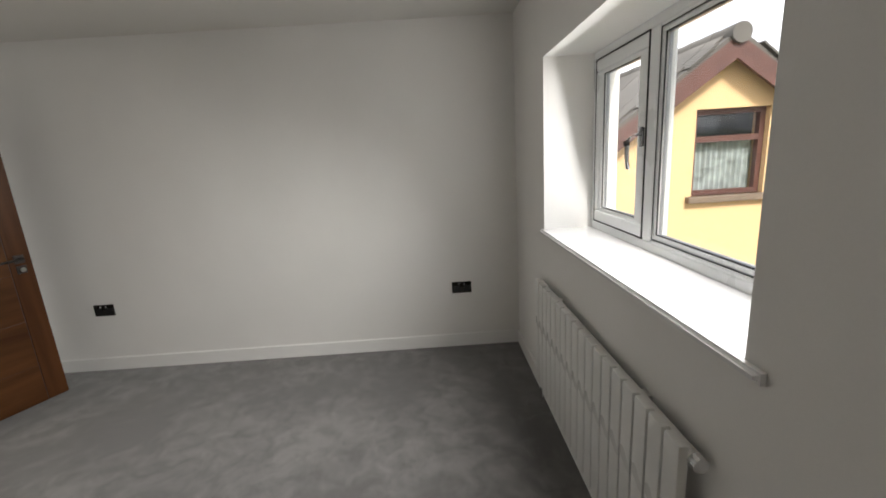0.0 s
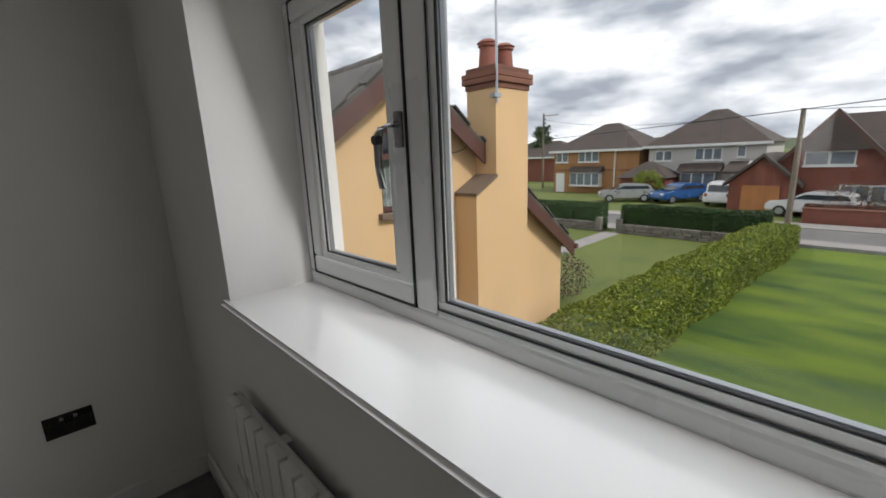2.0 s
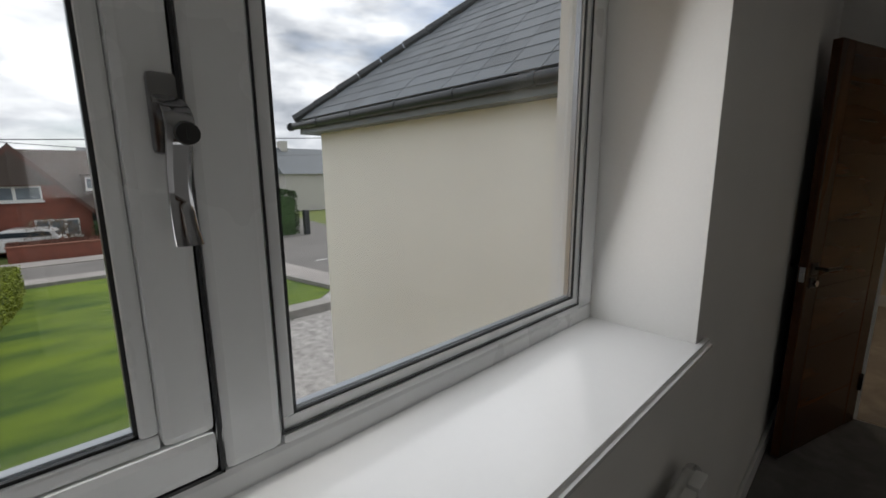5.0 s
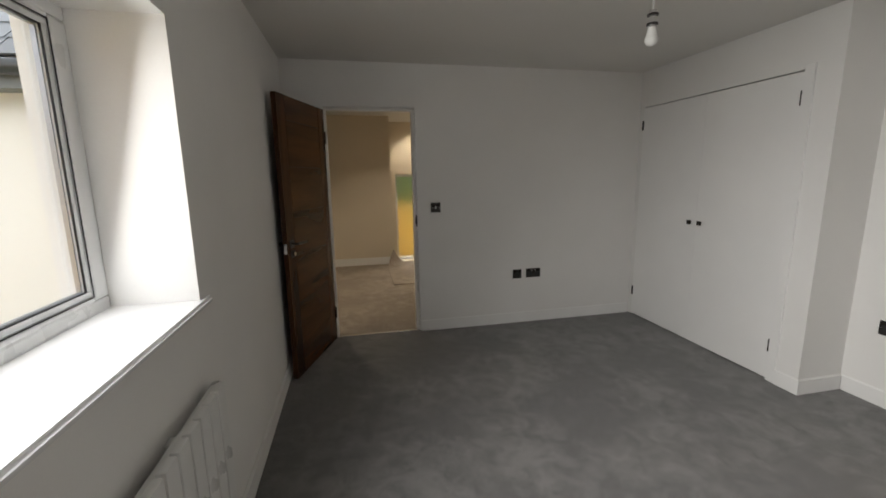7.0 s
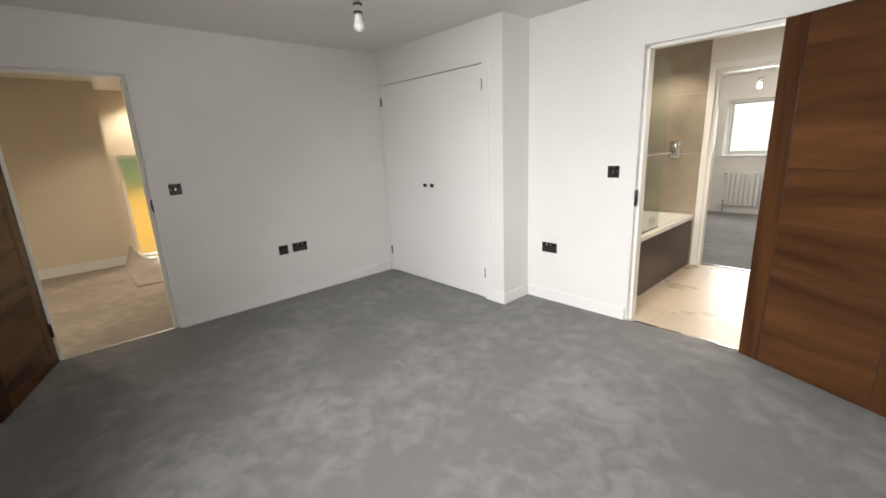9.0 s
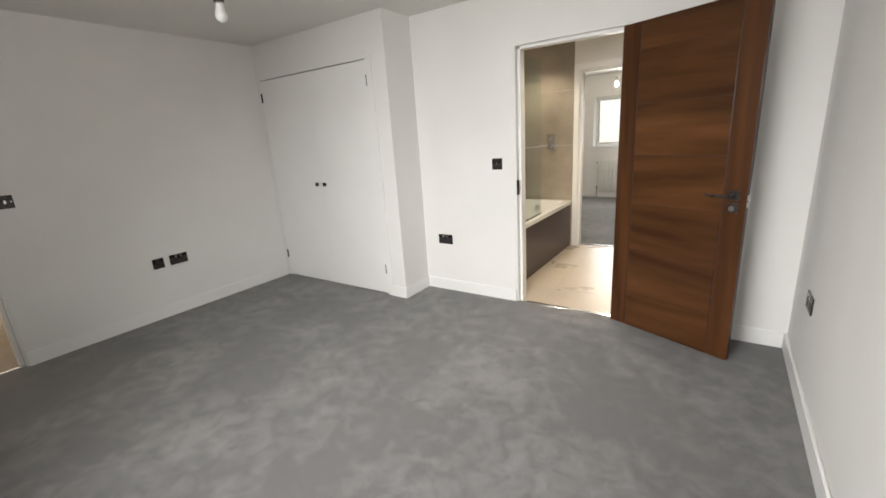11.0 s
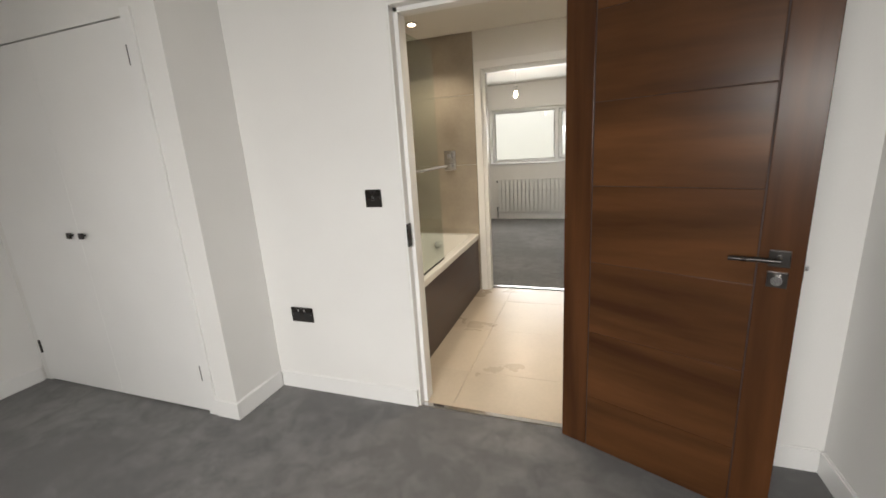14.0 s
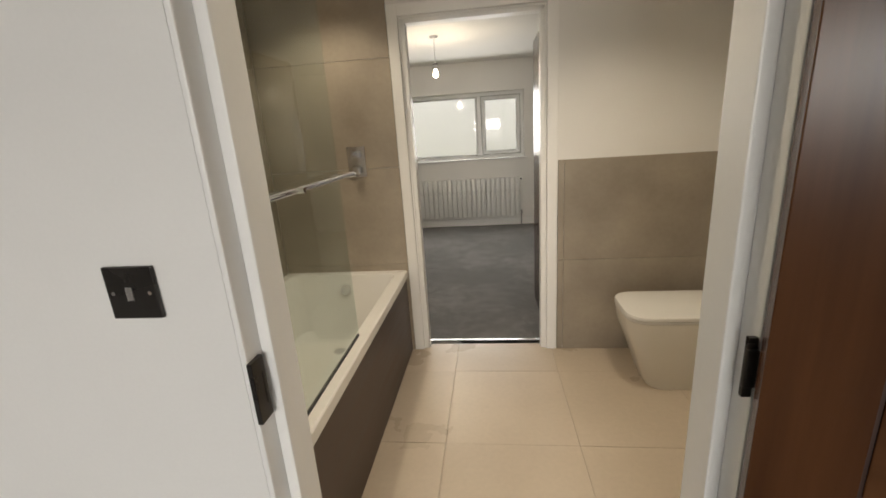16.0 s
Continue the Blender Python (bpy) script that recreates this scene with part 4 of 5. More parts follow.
structure("wall_stair_window", [(8.25, 2.36, -2.8, 8.55, 2.62, H), (8.25, 0.9, -2.8, 8.55, 1.40, H), (8.25, 1.40, -2.8, 8.55, 2.36, -0.12), (8.25, 1.40, 1.46, 8.55, 2.36, H)], MAGNOLIA, "white stairwell wall with a window")
structure("floor_stairwell", [(7.62, 1.0, -2.9, 8.3, 2.5, -2.8)], CARPET_BEIGE, "beige carpet below the stairs")
structure("baseboard_landing", [(7.484, 2.49, 0.001, 7.499, 4.39, 0.12)], GLOSS, "white skirting on the landing", 0.003)
sw = tagged(new("window_3"), "tall frosted stairwell window", "window", kind="structure")
for v in ((8.42, 1.40, -0.12, 8.48, 2.36, -0.07), (8.42, 1.40, 1.41, 8.48, 2.36, 1.46), (8.42, 1.40, -0.07, 8.48, 1.45, 1.41), (8.42, 2.31, -0.07, 8.48, 2.36, 1.41)):
    part("frame_bar", B(*v, bevel=0.004), UPVC, sw)
p_ = part("pane", B(8.44, 1.44, -0.08, 8.455, 2.32, 1.42), FROST, sw, "frosted glass")
p_.visible_shadow = False
structure("wall_yard", [(10.6, -1.5, -2.8, 10.9, 4.0, 0.72)], surface("ochre_yard_render", (0.72, 0.40, 0.06), 0.85, 0.05, 1, 50, 0.2), "ochre rendered yard wall beyond the stairs")


def offcut():
    bm = bmesh.new()
    nx, ny = 14, 10
    g = []
    for i in range(nx + 1):
        row = []
        for j in range(ny + 1):
            u, v = i / nx, j / ny
            x, y = 6.1 + 1.36 * u, 1.65 + 0.98 * v
            lift = max(0, (u + v) - 1.62) / 0.38
            z = 0.012 + 0.27 * lift ** 1.6
            row.append(bm.verts.new((x - 0.12 * lift ** 2, y - 0.12 * lift ** 2, z)))
        g.append(row)
    for i in range(nx):
        for j in range(ny):
            bm.faces.new((g[i][j], g[i + 1][j], g[i + 1][j + 1], g[i][j + 1]))
    r = bmesh.ops.extrude_face_region(bm, geom=list(bm.faces))
    bmesh.ops.translate(bm, vec=(0, 0, -0.011), verts=[v for v in r["geom"] if isinstance(v, bmesh.types.BMVert)])
    solid("carpet_offcut", bm, CARPET_BEIGE, "loose beige carpet piece with a curled-up corner", "carpet", smooth=True)


offcut()
rail = thing("stair_handrail", "dark wooden handrail and newel at the stairs", "handrail")
part("newel", B(7.50, 1.66, -0.01, 7.56, 1.72, 0.30, bevel=0.006), DARKWOOD, rail)
part("rail", cyl_into(bmesh.new(), (7.53, 1.69, 0.26), (7.56, 1.12, 0.92), 0.028), DARKWOOD, rail, "", True)
downlight(6.3, 2.4, H, 13)
downlight(7.9, 2.0, H, 13)
downlight(5.4, 3.6, H, 13)

# ---- outdoors: ground ----
GZ = -2.8
structure("ground", [(-600, 4.6, GZ - 0.5, 600, 900, GZ - 0.03)], GRASS_DULL, "rough grass and fields running to the horizon")
structure("ground_behind", [(-600, -600, GZ - 0.5, 600, 4.6, GZ - 0.04)], GRASS_DULL, "ground behind the house")


def sheet(name, pts, z0, z1, material, label):
    return tagged(new(name, finish(name, slab_into(bmesh.new(), pts, z0, z1), material)), label, name.split("_")[0], kind="structure")


LAWN = [(-1.0, 4.1), (2.7, 4.1), (2.7, 12.3), (5.9, 14.8), (8.4, 17.0), (7.9, 19.6), (7.2, 22.6), (6.2, 24.6), (4.8, 25.3), (-0.9, 25.35)]
sheet("lawn", LAWN, GZ - 0.1, GZ, GRASS, "mown green lawn")
sheet("lawn_neighbour", [(-30, 4.1), (-1.4, 4.1), (-1.4, 24.4), (-30, 24.4)], GZ - 0.1, GZ - 0.004, GRASS_DULL, "paler neighbouring lawn")
sheet("path_neighbour", [(-7.8, 12), (-6.9, 12), (-6.9, 24.4), (-7.8, 24.4)], GZ - 0.09, GZ + 0.006, PAVE, "narrow garden path")
sheet("driveway", [(2.72, 4.1), (4.5, 4.1), (4.5, 9.7), (12, 9.7), (12, 17.2), (8.45, 17.0), (5.9, 14.75), (2.72, 12.28)], GZ - 0.1, GZ + 0.004, GRAVEL, "pale resin gravel drive")
edge = sheet("drive_edging", [(2.66, 4.1), (2.72, 4.1), (2.72, 12.26), (5.95, 14.78), (5.9, 14.84), (2.66, 12.32)], GZ - 0.1, GZ + 0.03, KERB, "pale stone drive edging")
sheet("road", [(-60, 27.2), (7.0, 27.2), (9.0, 24.0), (10.0, 17.3), (60, 17.3), (60, 30.5), (17.5, 30.5), (24, 80), (15.5, 80), (12.2, 30.5), (-60, 30.5)], GZ - 0.12, GZ - 0.012, ASPHALT, "grey asphalt road and junction")
sheet("pavement_near", [(-60, 25.5), (4.9, 25.5), (6.4, 24.8), (7.4, 22.7), (8.1, 19.7), (8.6, 17.3), (9.9, 17.3), (9.0, 24.0), (7.0, 27.15), (-60, 27.15)], GZ - 0.12, GZ + 0.02, PAVE, "pale concrete pavement")
sheet("pavement_far", [(-60, 30.55), (12.1, 30.55), (12.4, 32.2), (-60, 32.2)], GZ - 0.12, GZ + 0.02, PAVE, "pale concrete pavement")
for k in range(3):
    structure("road_line_%d" % (k + 1), [(10.5 + k * 9, 22.3, GZ - 0.011, 18.3 + k * 9, 22.42, GZ - 0.006)], FARTRIM, "white road marking")
kerb = thing("kerb", "curved concrete kerb round the lawn", "kerb")
ring_ = [(-0.9, 25.42), (2.0, 25.42), (4.85, 25.40), (6.28, 24.68), (7.30, 22.65), (8.0, 19.62), (8.5, 17.05)]
for (x0, y0), (x1, y1) in zip(ring_, ring_[1:]):
    d = Vector((x1 - x0, y1 - y0, 0))
    n = max(1, round(d.length / 0.92))
    for k in range(n):
        u = (k + 0.5) / n
        bm = B(-d.length / n / 2 + 0.005, -0.07, -0.1, d.length / n / 2 - 0.005, 0.07, 0.14, bevel=0.012)
        o = part("kerbstone", bm, KERB, kerb)
        o.matrix_basis = pose(x0 + d.x * u, y0 + d.y * u, GZ, 0, 0, math.degrees(math.atan2(d.y, d.x)))
solid("stone_block", B(5.9, 14.9, GZ - 0.02, 7.3, 15.5, GZ + 0.26, bevel=0.03), KERB, "low pale stone block beside the drive", "stone")


# ---- hedges and plants ----
def leaf_cloud(name, places, size, material, label, category, seed, kind="", parent=None):
    """Many small folded leaves scattered at the given places."""
    rnd = random.Random(seed)
    vs, fs = [], []
    for p in places:
        s = size * rnd.uniform(0.6, 1.4)
        q = Euler((rnd.uniform(0, 6.3), rnd.uniform(0, 6.3), rnd.uniform(0, 6.3))).to_matrix()
        i = len(vs)
        for v in ((0, -s, 0), (s * 0.55, 0, s * 0.2), (0, s, 0), (-s * 0.55, 0, s * 0.2)):
            vs.append(Vector(p) + q @ Vector(v))
        fs += [(i, i + 1, i + 2), (i, i + 2, i + 3)]
    me = bpy.data.meshes.new(name)
    me.from_pydata(vs, [], fs)
    me.materials.append(material)
    ob = new(name, me)
    if parent:
        ob.parent = parent
        return tagged(ob, label, kind=kind)
    return tagged(ob, label, category, kind=kind)


def hedge(name, line, width, height, count, leaf, material, label, seed, wob=0.12, z=GZ):
    """A clipped hedge along a polyline: a solid core, dark as inner shade under pale leaves, inside a shell of leaves.
    """
    rnd = random.Random(seed)
    h = thing(name, label, "hedge")
    segs = [(Vector((*a, 0)), Vector((*b, 0))) for a, b in zip(line, line[1:])]
    total = sum((b - a).length for a, b in segs)
    core, places = bmesh.new(), []
    for a, b in segs:
        d = b - a
        m = Matrix.Translation(a) @ Matrix.Rotation(math.atan2(d.y, d.x), 4, "Z")
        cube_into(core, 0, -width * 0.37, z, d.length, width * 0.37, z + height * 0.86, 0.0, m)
        nrm = Vector((-d.y, d.x, 0)).normalized()
        for _ in range(int(count * d.length / total)):
            u = rnd.random()
            c = a + d * u
            k = rnd.random()
            bulge = 1 + wob * noise.noise(Vector((c.x * 0.6, c.y * 0.6, seed)))
            hh = height * (1 + 0.5 * wob * noise.noise(Vector((c.x * 0.9, c.y * 0.9, seed + 5))))
            if k < 0.42:
                v = rnd.uniform(-1, 1)
                p = c + nrm * (v * width / 2 * bulge)
                p.z = z + hh * (1 - 0.10 * v ** 4) + rnd.uniform(-0.05, 0.03)
            elif k < 0.92:
                s = 1 if k < 0.67 else -1
                zz = rnd.random()
                p = c + nrm * (s * (width / 2 * bulge * (1 - 0.12 * zz ** 3) + rnd.uniform(-0.05, 0.03)))
                p.z = z + zz * hh
            else:
                e = 0 if rnd.random() < 0.5 else 1
                if (e and b is not segs[-1][1]) or (not e and a is not segs[0][0]):
                    continue
                p = (b if e else a) + nrm * rnd.uniform(-width / 2, width / 2)
                p.z = z + rnd.random() * hh
            places.append(p)
    # solid fill; behind pale leaves its darker colour stands for shade inside
    part("fill_core", core, HEDGE_DARK if material is not HEATHER else HEATHER, h)
    leaf_cloud("foliage", places, leaf, material, "", "", seed, "stuff", h)
    return h


hedge("garden_hedge", [(-1.5, 7.0), (-1.35, 13.0), (-0.95, 19.0), (-0.5, 24.6)], 1.35, 1.12, 60000, 0.034, HEDGE, "clipped yellow-green hedge between the two lawns", 1, 0.25)
hedge("front_hedge", [(-7.0, 25.0), (-0.9, 25.0)], 0.9, 1.42, 22000, 0.04, HEDGE_DARK, "dark clipped hedge behind the stone wall", 2)
hedge("front_hedge", [(-22.0, 25.0), (-8.1, 25.0)], 0.9, 1.42, 22000, 0.045, HEDGE_DARK, "dark clipped hedge behind the stone wall", 3)
hedge("tall_hedge", [(13.0, 32.0), (15.2, 45.0)], 2.2, 3.1, 12000, 0.09, HEDGE_DARK, "tall dark hedge beside the side road", 4)
hedge("brick_garden_hedge", [(-0.6, 33.2), (3.4, 33.2)], 0.8, 0.9, 5000, 0.06, HEATHER, "rusty red hedge on the brick garden wall", 5)
hedge("back_hedge", [(9.0, 44.0), (11.5, 47.0)], 1.6, 2.2, 4000, 0.09, HEDGE_DARK, "clipped dark hedge beyond the brick house", 9)


def shrub(name, x, y, r, h, material, label, seed, count=3500, leaf=0.06):
    rnd = random.Random(seed)
    s = thing(name, label, "shrub")
    st = bmesh.new()
    for k in range(7):
        a = k * 0.9
        cyl_into(st, (x, y, GZ - 0.05), (x + r * 0.6 * math.cos(a), y + r * 0.6 * math.sin(a), GZ + h * rnd.uniform(0.55, 0.85)), 0.04, 0.012, 6)
    part("stems", st, TWIG, s)
    pl = []
    for _ in range(count):
        d = Vector((rnd.gauss(0, 1), rnd.gauss(0, 1), rnd.gauss(0, 1))).normalized() * rnd.uniform(0.72, 1.0)
        k = 1 + 0.28 * noise.noise(d * 2.2 + Vector((seed, 0, 0)))
        pl.append(Vector((x + d.x * r * k, y + d.y * r * k, max(GZ + 0.02, GZ + h * 0.52 + d.z * h * 0.52 * k))))
    leaf_cloud("foliage", pl, leaf, material, "", "", seed, "stuff", s)


shrub("round_shrub", 4.6, 34.4, 1.6, 2.3, HEDGE_DARK, "dark round shrub behind the brick wall", 11, 5000, 0.08)
shrub("round_shrub", 7.6, 34.8, 1.7, 2.1, HEATHER, "russet shrub behind the brick wall", 12, 4000, 0.08)
shrub("low_shrub", 9.0, 32.6, 0.9, 1.3, HEDGE, "pale green shrub at the road corner", 13, 2500, 0.06)
shrub("bare_shrub", 1.2, 34.6, 1.3, 2.0, TWIG, "bare brown shrub in front of the brick house", 14, 1500, 0.05)
shrub("bare_shrub", -4.4, 13.6, 1.2, 1.3, TWIG, "bare twiggy shrub beside the yellow house", 15, 2600, 0.035)
hedge("yard_hedge", [(12.0, -3.0), (12.0, 5.5)], 1.2, 6.2, 9000, 0.09, HEDGE, "tall pale green hedge behind the yard wall", 20)
shrub("round_shrub", -11.5, 40.0, 1.3, 2.4, HEDGE, "yellow-green shrub beside the white house", 16, 3500, 0.07)


def tree(name, x, y, h, r, label, seed, material=HEDGE_DARK, tiers=8):
    """A dark conifer with level limbs and gaps between its tiers."""
    rnd = random.Random(seed)
    t = thing(name, label, "tree")
    tr = cyl_into(bmesh.new(), (x, y, GZ - 0.1), (x, y, GZ + h), 0.35, 0.05, 10)
    pl = []
    for k in range(tiers):
        zz = GZ + h * (0.42 + 0.58 * k / (tiers - 1))
        rr = r * (1 - 0.65 * k / tiers) * rnd.uniform(0.75, 1.15)
        for j in range(5):
            a = rnd.uniform(0, 6.28)
            e = (x + rr * math.cos(a), y + rr * math.sin(a), zz + rnd.uniform(-0.3, 0.5))
            cyl_into(tr, (x, y, zz - 0.4), e, 0.07, 0.02, 6)
            for _ in range(90):
                u = rnd.uniform(0.25, 1.05)
                pl.append((x + (e[0] - x) * u + rnd.gauss(0, 0.3), y + (e[1] - y) * u + rnd.gauss(0, 0.3), zz - 0.4 + (e[2] - zz + 0.4) * u + rnd.gauss(0, 0.16)))
    part("trunk", tr, TWIG, t)
    leaf_cloud("crown", pl, 0.16, material, "", "", seed, "stuff", t)


tree("conifer_tree", 21.3, 58.0, 7.2, 2.8, "dark spreading conifer behind the tall hedge", 21)
tree("conifer_tree", -36.0, 62.0, 8.0, 2.2, "dark conifer behind the ochre house", 22)

# stone front wall, single stones
fw = thing("stone_wall", "low rubble stone front wall with a gate gap", "wall")
rnd = random.Random(31)
part("mortar_core", cube_into(B(-22, 24.42, GZ - 0.1, -8.2, 24.62, GZ + 0.42), -6.95, 24.42, GZ - 0.1, -0.9, 24.62, GZ + 0.42), RUBBLE, fw)
stones = [finish("stone", B(-0.5, -0.5, -0.5, 0.5, 0.5, 0.5, bevel=0.12), RUBBLE) for _ in range(1)]
for a0, a1 in ((-16.0, -8.2), (-6.95, -0.9)):
    for r in range(3):
        x = a0
        while x < a1:
            w = rnd.uniform(0.22, 0.48)
            o = new("stone", stones[0])
            o.parent = fw
            o.matrix_basis = Matrix.LocRotScale((x + w / 2, 24.40 + rnd.uniform(-0.02, 0.02), GZ + 0.08 + r * 0.17), None, (w * 0.95, 0.2, 0.155 * rnd.uniform(0.9, 1.1)))
            x += w
for x in (-8.1, -7.0):
    solid("gate_post", B(x - 0.14, 24.3, GZ - 0.05, x + 0.14, 24.6, GZ + 0.75, bevel=0.03), RUBBLE, "short stone gate post", "gate post")


# ---- the yellow neighbour house ----
def neighbour():
    h = thing("yellow_house", "yellow rendered gable house with brown bargeboards and chimney", "house")
    gx, ya, za, yf, zf = -2.62, 6.90, 2.66, 11.25, -0.46
    yb = 2 * ya - yf
    slope = (za - zf) / (yf - ya)
    # gable wall with a real window opening
    wy0, wy1, wz0, wz1 = 6.57, 7.57, 0.70, 1.85
    bm = bmesh.new()
    prism_into(bm, [(yb, GZ - 0.2), (wy0, GZ - 0.2), (wy0, za - (ya - wy0) * slope), (yb, zf)], "x", gx - 0.3, gx)
    prism_into(bm, [(wy1, GZ - 0.2), (yf, GZ - 0.2), (yf, zf), (wy1, za - (wy1 - ya) * slope)], "x", gx - 0.3, gx)
    prism_into(bm, [(wy0, GZ - 0.2), (wy1, GZ - 0.2), (wy1, wz0), (wy0, wz0)], "x", gx - 0.3, gx)
    prism_into(bm, [(wy0, wz1), (wy1, wz1), (wy1, za - (wy1 - ya) * slope), (ya, za), (wy0, za - (ya - wy0) * slope)], "x", gx - 0.3, gx)
    cube_into(bm, -12, yf - 0.3, GZ - 0.2, gx - 0.3, yf, zf)
    part("wall", bm, YELLOW, h)
    wn = part("window", cube_into(B(gx - 0.16, wy0, wz0, gx - 0.08, wy0 + 0.07, wz1), gx - 0.16, wy1 - 0.07, wz0, gx - 0.08, wy1, wz1), BROWN, h, "brown timber casement")
    for z0, z1 in ((wz0, wz0 + 0.07), (1.42, 1.50), (wz1 - 0.07, wz1)):
        part("rail", B(gx - 0.15, wy0 + 0.07, z0, gx - 0.085, wy1 - 0.07, z1), BROWN, wn)
    part("pane", B(gx - 0.13, wy0 + 0.06, wz0 + 0.06, gx - 0.115, wy1 - 0.06, wz1 - 0.06), GLASS, wn, "glass").visible_shadow = False
    cb = bmesh.new()
    n = 60
    prev = None
    for i in range(n + 1):
        y = wy0 + 0.05 + (wy1 - wy0 - 0.1) * i / n
        x = gx - 0.22 + 0.018 * math.sin(i * 1.25)
        cur = (cb.verts.new((x, y, wz0 + 0.04)), cb.verts.new((x, y, 1.46)))
        if prev:
            cb.faces.new((prev[0], cur[0], cur[1], prev[1]))
        prev = cur
    part("net_curtain", cb, CURTAIN, wn, "pale patterned net curtain")
    # dark sheet added behind the pane, painted as the room's gloom
    part("dark_room_backing", B(gx - 0.6, wy0 - 0.2, wz0 - 0.2, gx - 0.5, wy1 + 0.2, wz1 + 0.2), DARK_GLASS_AND_ROOM, wn)
    part("sill", B(gx - 0.1, wy0 - 0.08, wz0 - 0.09, gx + 0.09, wy1 + 0.1, wz0, bevel=0.012), STONE_SILL, h, "brown stone sill")
    # chimney breast, weathered shoulder, stack, cap and pots
    by0, by1, bx = 8.00, 9.34, -2.18
    sy0 = 8.49
    ch = part("chimney", prism_into(bmesh.new(), [(by0, GZ - 0.2), (by1, GZ - 0.2), (by1, 2.44), (sy0, 2.44), (sy0, 1.08), (by0, 0.82)], "x", gx + 0.002, bx), YELLOW, h, "yellow rendered chimney breast")
    cube_into(bm := bmesh.new(), -2.78, sy0, 0.5, gx + 0.001, by1, 2.44)
    part("stack_back", bm, YELLOW, ch)
    part("shoulder", prism_into(bmesh.new(), [(by0 - 0.03, 0.815), (sy0, 1.085), (sy0, 1.13), (by0 - 0.03, 0.865)], "x", gx + 0.001, bx + 0.03), STONE_SILL, ch, "weathered sloping shoulder")
    cap = bmesh.new()
    for k, o in enumerate((0.02, 0.06, 0.06, 0.01)):
        cube_into(cap, -2.78 - o, sy0 - o, 2.44 + k * 0.085, bx + o, by1 + o, 2.44 + (k + 1) * 0.085 - 0.004, 0.015)
    part("cap", cap, BRICK_CAP, ch, "stepped brown brick cap")
    for y in (8.66, 9.08):
        pt = cyl_into(bmesh.new(), (-2.47, y, 2.78), (-2.47, y, 3.10), 0.15, 0.12, 18)
        cyl_into(pt, (-2.47, y, 3.08), (-2.47, y, 3.13), 0.15, 0.15, 18)
        cyl_into(pt, (-2.47, y, 3.13), (-2.47, y, 3.18), 0.17, 0.10, 18)
        part("chimney_pot", pt, TERRACOTTA, ch, "red clay chimney pot", True)
    # roof
    t = 0.10
    for s, lab in ((1, "front"), (-1, "back")):
        ye = ya + s * (yf - ya + 0.18)
        ze = zf - 0.18 * slope
        part("roof_slope", prism_into(bmesh.new(), [(ya, za + 0.02), (ye, ze + 0.02), (ye, ze + t), (ya, za + t)], "x", -12, gx + 0.22), CONCTILE, h)
        # bargeboard following the verge
        part("bargeboard", prism_into(bmesh.new(), [(ya, za + 0.04), (ye, ze + 0.04), (ye, ze - 0.22), (ya, za - 0.24)], "x", gx + 0.18, gx + 0.225), BROWN, h, "brown bargeboard")
        part("soffit", prism_into(bmesh.new(), [(ya, za - 0.02), (ye, ze - 0.02), (ye, ze - 0.05), (ya, za - 0.05)], "x", gx + 0.001, gx + 0.18), BROWN, h, "brown soffit board")
        d = Vector((0, ye - ya, ze - za))
        rows = 15
        rn = random.Random(40 + s)
        tl = bmesh.new()
        q = d.to_track_quat("Y", "Z").to_matrix().to_4x4()
        for r in range(rows):
            c = Vector((0, ya, za + t)) + d * ((r + 0.5) / rows)
            x = gx + 0.26 - (0.0 if r % 2 else 0.16)
            k = 0
            while x > -8.5:
                w = 0.325
                m = Matrix.Translation((x - w / 2, c.y, c.z + 0.022 + rn.uniform(0, 0.008))) @ q @ Matrix.Rotation(-0.05, 4, "X")
                v = bmesh.ops.create_cube(tl, size=1, matrix=m @ Matrix.Diagonal((w - 0.008, d.length / rows * 1.12, 0.024, 1)))
                x -= w
        tob = part("roof_tiles", tl, CONCTILE, h, "grey-brown interlocking roof tiles")
        tagged(tob, kind="stuff")
    rd = bmesh.new()
    for k in range(22):
        cyl_into(rd, (gx + 0.27 - k * 0.44, ya, za + 0.05), (gx + 0.27 - (k + 0.98) * 0.44, ya, za + 0.05), 0.125, 0.115, 12)
    part("ridge_tiles", rd, CONCTILE, h, "half-round ridge tiles", True)
    gt = cyl_into(bmesh.new(), (-12, yf + 0.23, zf - 0.14), (gx + 0.25, yf + 0.23, zf - 0.14), 0.06, seg=12)
    part("gutter", gt, BROWN, h, "brown gutter", True)
    a = thing("television_aerial", "thin metal aerial mast strapped to the chimney", "aerial")
    mast = cyl_into(bmesh.new(), (-2.13, 8.46, 2.2), (-2.13, 8.46, 5.2), 0.02, seg=8)
    cube_into(mast, -2.2, 8.38, 2.28, -2.1, 8.54, 2.34)
    part("mast", mast, SPACER, a)
    boom = cyl_into(bmesh.new(), (-2.13, 8.46, 4.2), (-2.5, 7.6, 4.05), 0.012, seg=6)
    for k in range(8):
        u = 0.2 + k * 0.1
        c = Vector((-2.13 - 0.37 * u, 8.46 - 0.86 * u, 4.2 - 0.15 * u))
        cyl_into(boom, c + Vector((0.12, -0.05, 0)), c + Vector((-0.12, 0.05, 0)), 0.006, seg=5)
    part("boom", boom, CABLE, a)


neighbour()


